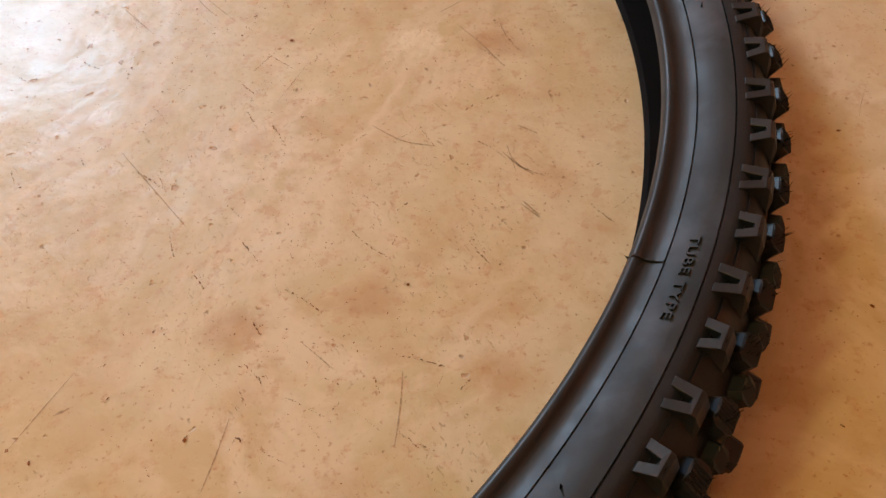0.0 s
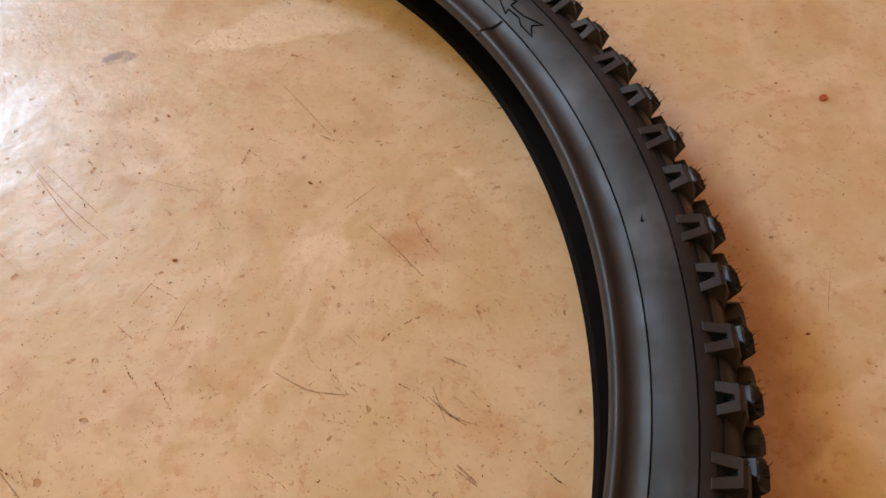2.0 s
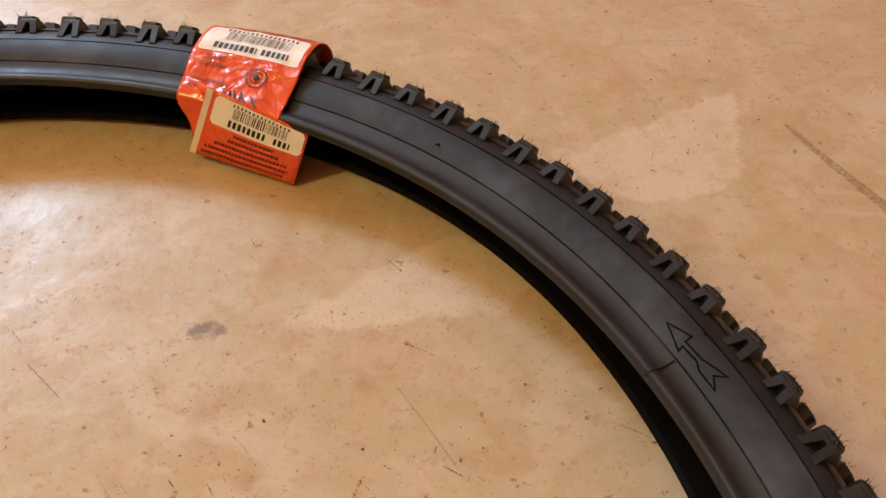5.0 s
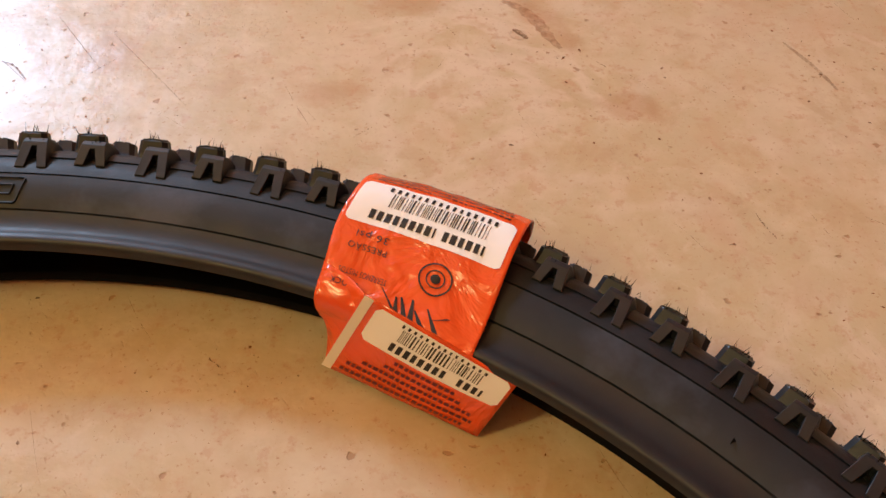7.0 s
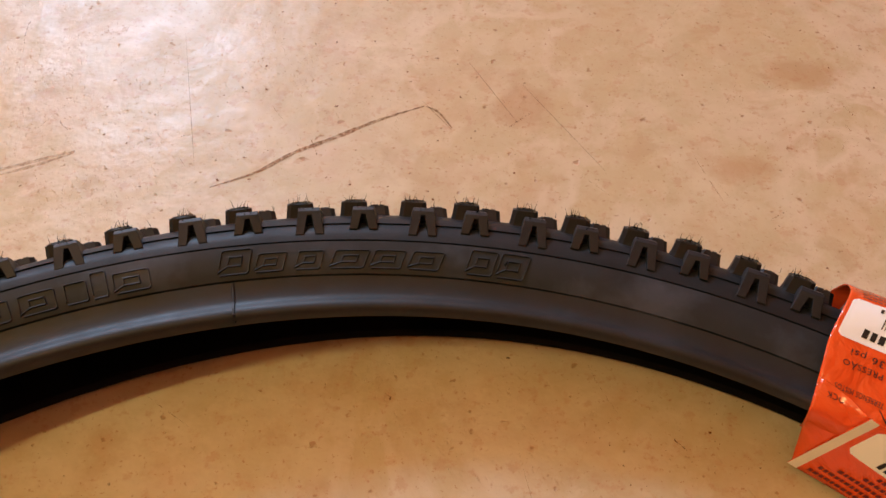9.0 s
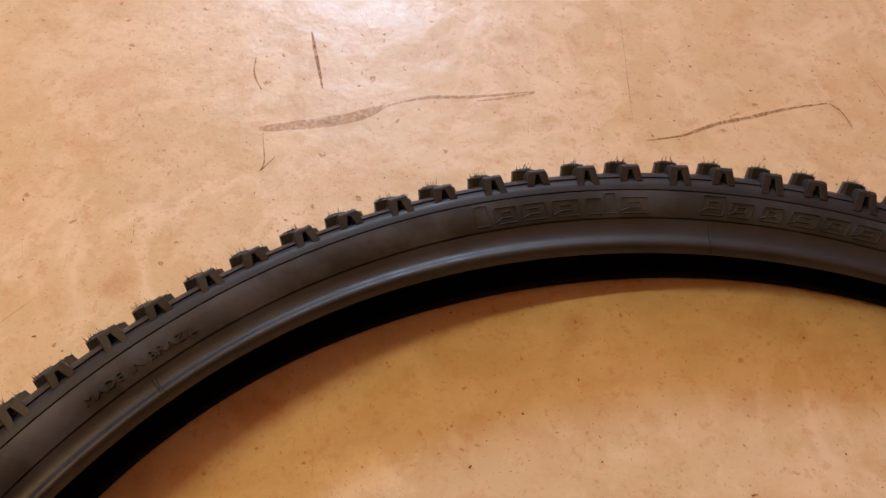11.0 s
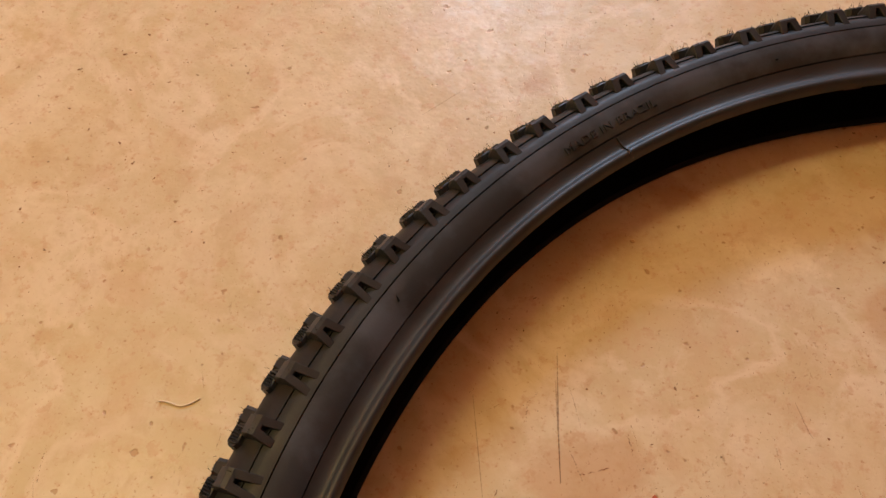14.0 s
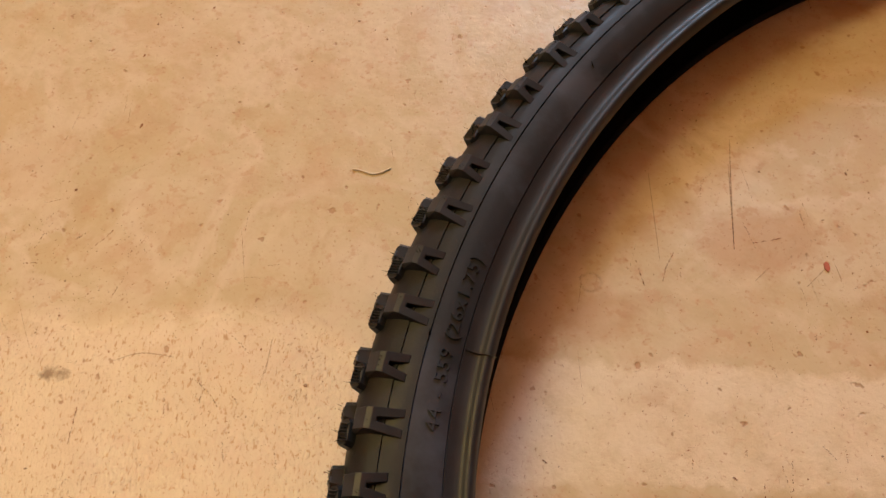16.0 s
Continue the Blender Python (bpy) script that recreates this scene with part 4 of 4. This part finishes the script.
SMEARS = [
    ('scuff', 0.0022, (-0.115, 0.352), (-0.098, 0.362), (-0.084, 0.375), (-0.068, 0.386), (-0.050, 0.399), (-0.031, 0.410)),
    ('scuff', 0.0011, (-0.030, 0.410), (-0.024, 0.407), (-0.017, 0.398)),
    ('drag', 0.0075, (-0.304, 0.291), (-0.283, 0.302), (-0.263, 0.314), (-0.249, 0.328)),
    ('drag', 0.0024, (-0.249, 0.328), (-0.231, 0.341), (-0.208, 0.350), (-0.178, 0.365)),
    ('scuff', 0.0010, (-0.329, 0.337), (-0.324, 0.325), (-0.315, 0.316)),
    ('scuff', 0.0020, (-0.309, 0.366), (-0.297, 0.347), (-0.285, 0.328)),
    ('scuff', 0.0008, (-0.301, 0.289), (-0.292, 0.273), (-0.291, 0.267), (-0.288, 0.278)),
    ('crack', 0.0003, (-0.152, 0.445), (-0.137, 0.400), (-0.124, 0.361)),
    ('drag', 0.0015, (-0.205, 0.348), (-0.192, 0.355), (-0.178, 0.364)),
    ('drag', 0.0045, (0.393, 0.247), (0.403, 0.218), (0.423, 0.168), (0.438, 0.138)),
    ('crack', 0.0006, (-0.249, 0.057), (-0.236, 0.031), (-0.224, 0.008)),
    ('crack', 0.0004, (-0.271, 0.024), (-0.259, 0.006), (-0.247, -0.012)),
    ('crack', 0.0004, (-0.157, 0.081), (-0.149, 0.072), (-0.146, 0.070)),
    ('crack', 0.0004, (-0.209, 0.007), (-0.211, -0.001)),
    ('crack', 0.0004, (-0.190, 0.019), (-0.193, 0.007)),
    ('crack', 0.0006, (0.193, -0.149), (0.195, -0.137), (0.196, -0.125)),
    ('crack', 0.0004, (0.079, -0.143), (0.086, -0.131), (0.094, -0.118)),
    ('crack', 0.0005, (0.138, -0.159), (0.141, -0.149), (0.144, -0.137)),
    ('crack', 0.0009, (0.091, -0.132), (0.095, -0.130)),
    ('crack', 0.0007, (0.238, -0.039), (0.241, -0.045), (0.249, -0.050)),
    ('crack', 0.0006, (0.239, -0.062), (0.245, -0.069)),
    ('crack', 0.0004, (0.164, -0.112), (0.175, -0.123)),
    ('crack', 0.0004, (0.093, 0.096), (0.111, 0.070), (0.130, 0.047)),
    ('crack', 0.0004, (0.102, 0.091), (0.117, 0.071), (0.124, 0.062)),
    ('crack', 0.0005, (0.097, 0.089), (0.113, 0.062), (0.121, 0.052)),
    ('crack', 0.0005, (0.197, 0.118), (0.206, 0.101), (0.215, 0.083)),
    ('crack', 0.0006, (0.216, 0.045), (0.229, 0.054)),
    ('crack', 0.0004, (0.143, 0.075), (0.162, 0.065)),
    ('crack', 0.0004, (0.078, 0.063), (0.095, 0.043)),
    ('crack', 0.0005, (0.060, 0.145), (0.076, 0.127)),
    ('crack', 0.0007, (0.187, -0.019), (0.198, -0.028), (0.210, -0.032)),
    ('crack', 0.0005, (0.223, 0.037), (0.233, 0.022), (0.240, 0.009)),
    ('crack', 0.0005, (0.093, -0.025), (0.109, -0.046), (0.122, -0.063)),
    ('crack', 0.0008, (0.235, -0.037), (0.240, -0.044), (0.245, -0.049)),
    ('crack', 0.0005, (0.237, -0.034), (0.239, -0.047)),
    ('crack', 0.0009, (0.240, -0.061), (0.245, -0.068)),
    ('crack', 0.0008, (0.242, -0.024), (0.249, -0.029)),
    ('crack', 0.0006, (-0.393, -0.152), (-0.406, -0.158), (-0.414, -0.167)),
    ('crack', 0.0005, (-0.244, 0.045), (-0.224, 0.008)),
    ('crack', 0.0006, (-0.356, -0.137), (-0.363, -0.124)),
    ('crack', 0.0004, (-0.353, 0.167), (-0.364, 0.142)),
    ('crack', 0.0005, (-0.032, 0.413), (-0.017, 0.397)),
    ('crack', 0.0004, (0.013, 0.429), (0.051, 0.381)),
    ('crack', 0.0004, (-0.013, 0.441), (0.011, 0.406)),
    ('drag', 0.0022, (0.313, 0.422), (0.322, 0.404), (0.327, 0.389)),
]
for i, (kind, width, *points) in enumerate(SMEARS):
    smear({"scuff": "scuff", "drag": "drag_mark", "crack": "scratch"}[kind], width, points, {"scuff": SCUFF, "drag": DRAG, "crack": SCRATCH}[kind], 0.00016 + 0.000002 * i)
smear("red_smear", 0.0062, [(0.187, 0.454), (0.195, 0.448), (0.202, 0.437), (0.206, 0.426), (0.210, 0.418)], RUSTY, 0.00012)
smear("scuff", 0.0030, [(0.190, 0.432), (0.193, 0.429), (0.196, 0.425)], SCUFF, 0.00013)
stain("ring_stain", -0.266, -0.035, 0.0041, 0.0041, 0, RINGS, 0.00004)
stain("ring_stain", 0.192, 0.428, 0.0036, 0.0036, 0, RINGS, 0.00004)

# Specks of dirt and short nicks all over the floor round the tyre.
specks = bmesh.new()
rng = random.Random(11)


def pit(x, y, long, size, turn, level):
    """One crumbled pit: a small uneven outline."""
    c, s = math.cos(turn), math.sin(turn)
    rim = []
    for k in range(6):
        u, w = long * math.cos(k * 1.047) * rng.uniform(0.5, 1.25), size * math.sin(k * 1.047) * rng.uniform(0.5, 1.25)
        rim.append(specks.verts.new((x + u * c - w * s, y + u * s + w * c, level)))
    specks.faces.new(rim)


for i in range(24000):
    x, y = rng.uniform(-0.75, 0.65), rng.uniform(-0.45, 0.75)
    if noise.noise((x * 9, y * 9, 2.0)) < rng.uniform(-0.35, 0.45):
        continue
    size = 0.00011 + 0.0006 * rng.random() ** 6
    pit(x, y, size * rng.choice((0.8, 1.0, 1.4, 2.2)), size, rng.uniform(0, 3.1), 0.0003)
# trails of crumbs where something was dragged
SPOTS = ((0.19, -0.03, 0.045, 0.05, 75), (0.10, 0.02, 0.06, 0.06, 55), (0.17, -0.13, 0.05, 0.03, 35), (-0.2, -0.02, 0.06, 0.05, 60), (-0.4, -0.16, 0.06, 0.04, 70), (0.18, 0.12, 0.06, 0.04, 45), (0.1, 0.4, 0.14, 0.06, 45), (-0.3, 0.3, 0.12, 0.09, 30), (0.4, 0.1, 0.06, 0.15, 25))
for cx, cy, wide, deep, many in SPOTS:
    for i in range(many):
        x, y = rng.gauss(cx, wide), rng.gauss(cy, deep)
        t = radians(rng.choice((120, 124, 116, 130, 64, 40, 150)) + rng.gauss(0, 8))
        long, bend, fine = 0.002 + 0.016 * rng.random() ** 2, rng.gauss(0, 9.0), rng.uniform(0.00007, 0.0002)
        at = 0.0
        while at < long:
            px, py = x + at * math.cos(t) - bend * at * at * math.sin(t), y + at * math.sin(t) + bend * at * at * math.cos(t)
            size = fine * rng.uniform(0.6, 1.5)
            pit(px + rng.gauss(0, 0.00012), py + rng.gauss(0, 0.00012), size * rng.uniform(1.0, 3.6), size, t + rng.gauss(0, 0.3), 0.00029)
            at += rng.choice((0.0004, 0.0005, 0.0008, 0.0015))
for x0, y0, x1, y1, many in ((-0.50, -0.27, -0.28, -0.11, 2600), (-0.26, -0.10, -0.08, 0.10, 700), (0.10, -0.12, 0.28, 0.10, 2000), (0.10, 0.12, 0.28, 0.20, 500)):
    for i in range(many):
        x, y = rng.uniform(x0, x1), rng.uniform(y0, y1)
        if noise.noise((x * 28, y * 28, 6.0)) < rng.uniform(-0.3, 0.4):
            continue
        size = rng.uniform(0.00008, 0.00022)
        pit(x, y, size * rng.uniform(1.0, 3.0), size, radians(rng.choice((122, 118, 66)) + rng.gauss(0, 25)), 0.00028)
for i in range(150):
    x, y = rng.uniform(-0.6, 0.55), rng.uniform(-0.35, 0.65)
    t = radians(rng.choice((124, 118, 128, 112, 66, 146)) + rng.gauss(0, 4))
    long, bend, w = rng.uniform(0.006, 0.034), rng.uniform(-0.12, 0.12), rng.uniform(0.00005, 0.0001)
    row = None
    for k in range(9):
        u = (k / 8 - 0.5) * long
        px, py = x + u * math.cos(t) - bend * u * u / long * math.sin(t), y + u * math.sin(t) + bend * u * u / long * math.cos(t)
        wide = w * (1 - abs(k - 4) / 4.6) * rng.uniform(0.5, 1.3)
        pair = [specks.verts.new((px - wide * math.sin(t) * e, py + wide * math.cos(t) * e, 0.00031)) for e in (-1, 1)]
        if row and rng.random() < 0.85:
            specks.faces.new((row[0], row[1], pair[1], pair[0]))
        row = pair
tagged(part("dirt_specks", specks, SPECK, FLOOR, "dark specks and nicks", False), kind="stuff")


def chip(x, y, long, wide, turn):
    bm = bmesh.new()
    pts = [(-1, 0), (-0.5, -0.9), (0.4, -1), (1, -0.2), (0.7, 0.8), (-0.4, 0.9)]
    c, s = math.cos(turn), math.sin(turn)
    flat = [(x + long * u * c - wide * w * s, y + long * u * s + wide * w * c) for u, w in pts]
    block(bm, [(p, q, 0.0) for p, q in flat], [(p, q, 0.0006) for p, q in flat])
    return tagged(part("paint_chip", bm, RED, None, "", False), "small flake of red paint lying on the floor", "paint chip", "paint chips")


chip(-0.190, 0.019, 0.0023, 0.0011, 2.2)
chip(0.410, 0.065, 0.0022, 0.0014, 0.6)

thread = bpy.data.curves.new("thread", "CURVE")
thread.dimensions, thread.bevel_depth, thread.bevel_resolution = "3D", 0.00034, 2
sp = thread.splines.new("NURBS")
pts = [(-0.3845, -0.0405), (-0.3815, -0.0388), (-0.3775, -0.0388), (-0.3735, -0.0375), (-0.3712, -0.0340), (-0.3698, -0.0312)]
sp.points.add(len(pts) - 1)
for p, (x, y) in zip(sp.points, pts):
    p.co = (x, y, 0.0005, 1)
sp.use_endpoint_u = True
thread.materials.append(STRING)
tagged(new("thread", thread), "short curled cream thread lying on the floor", "thread")
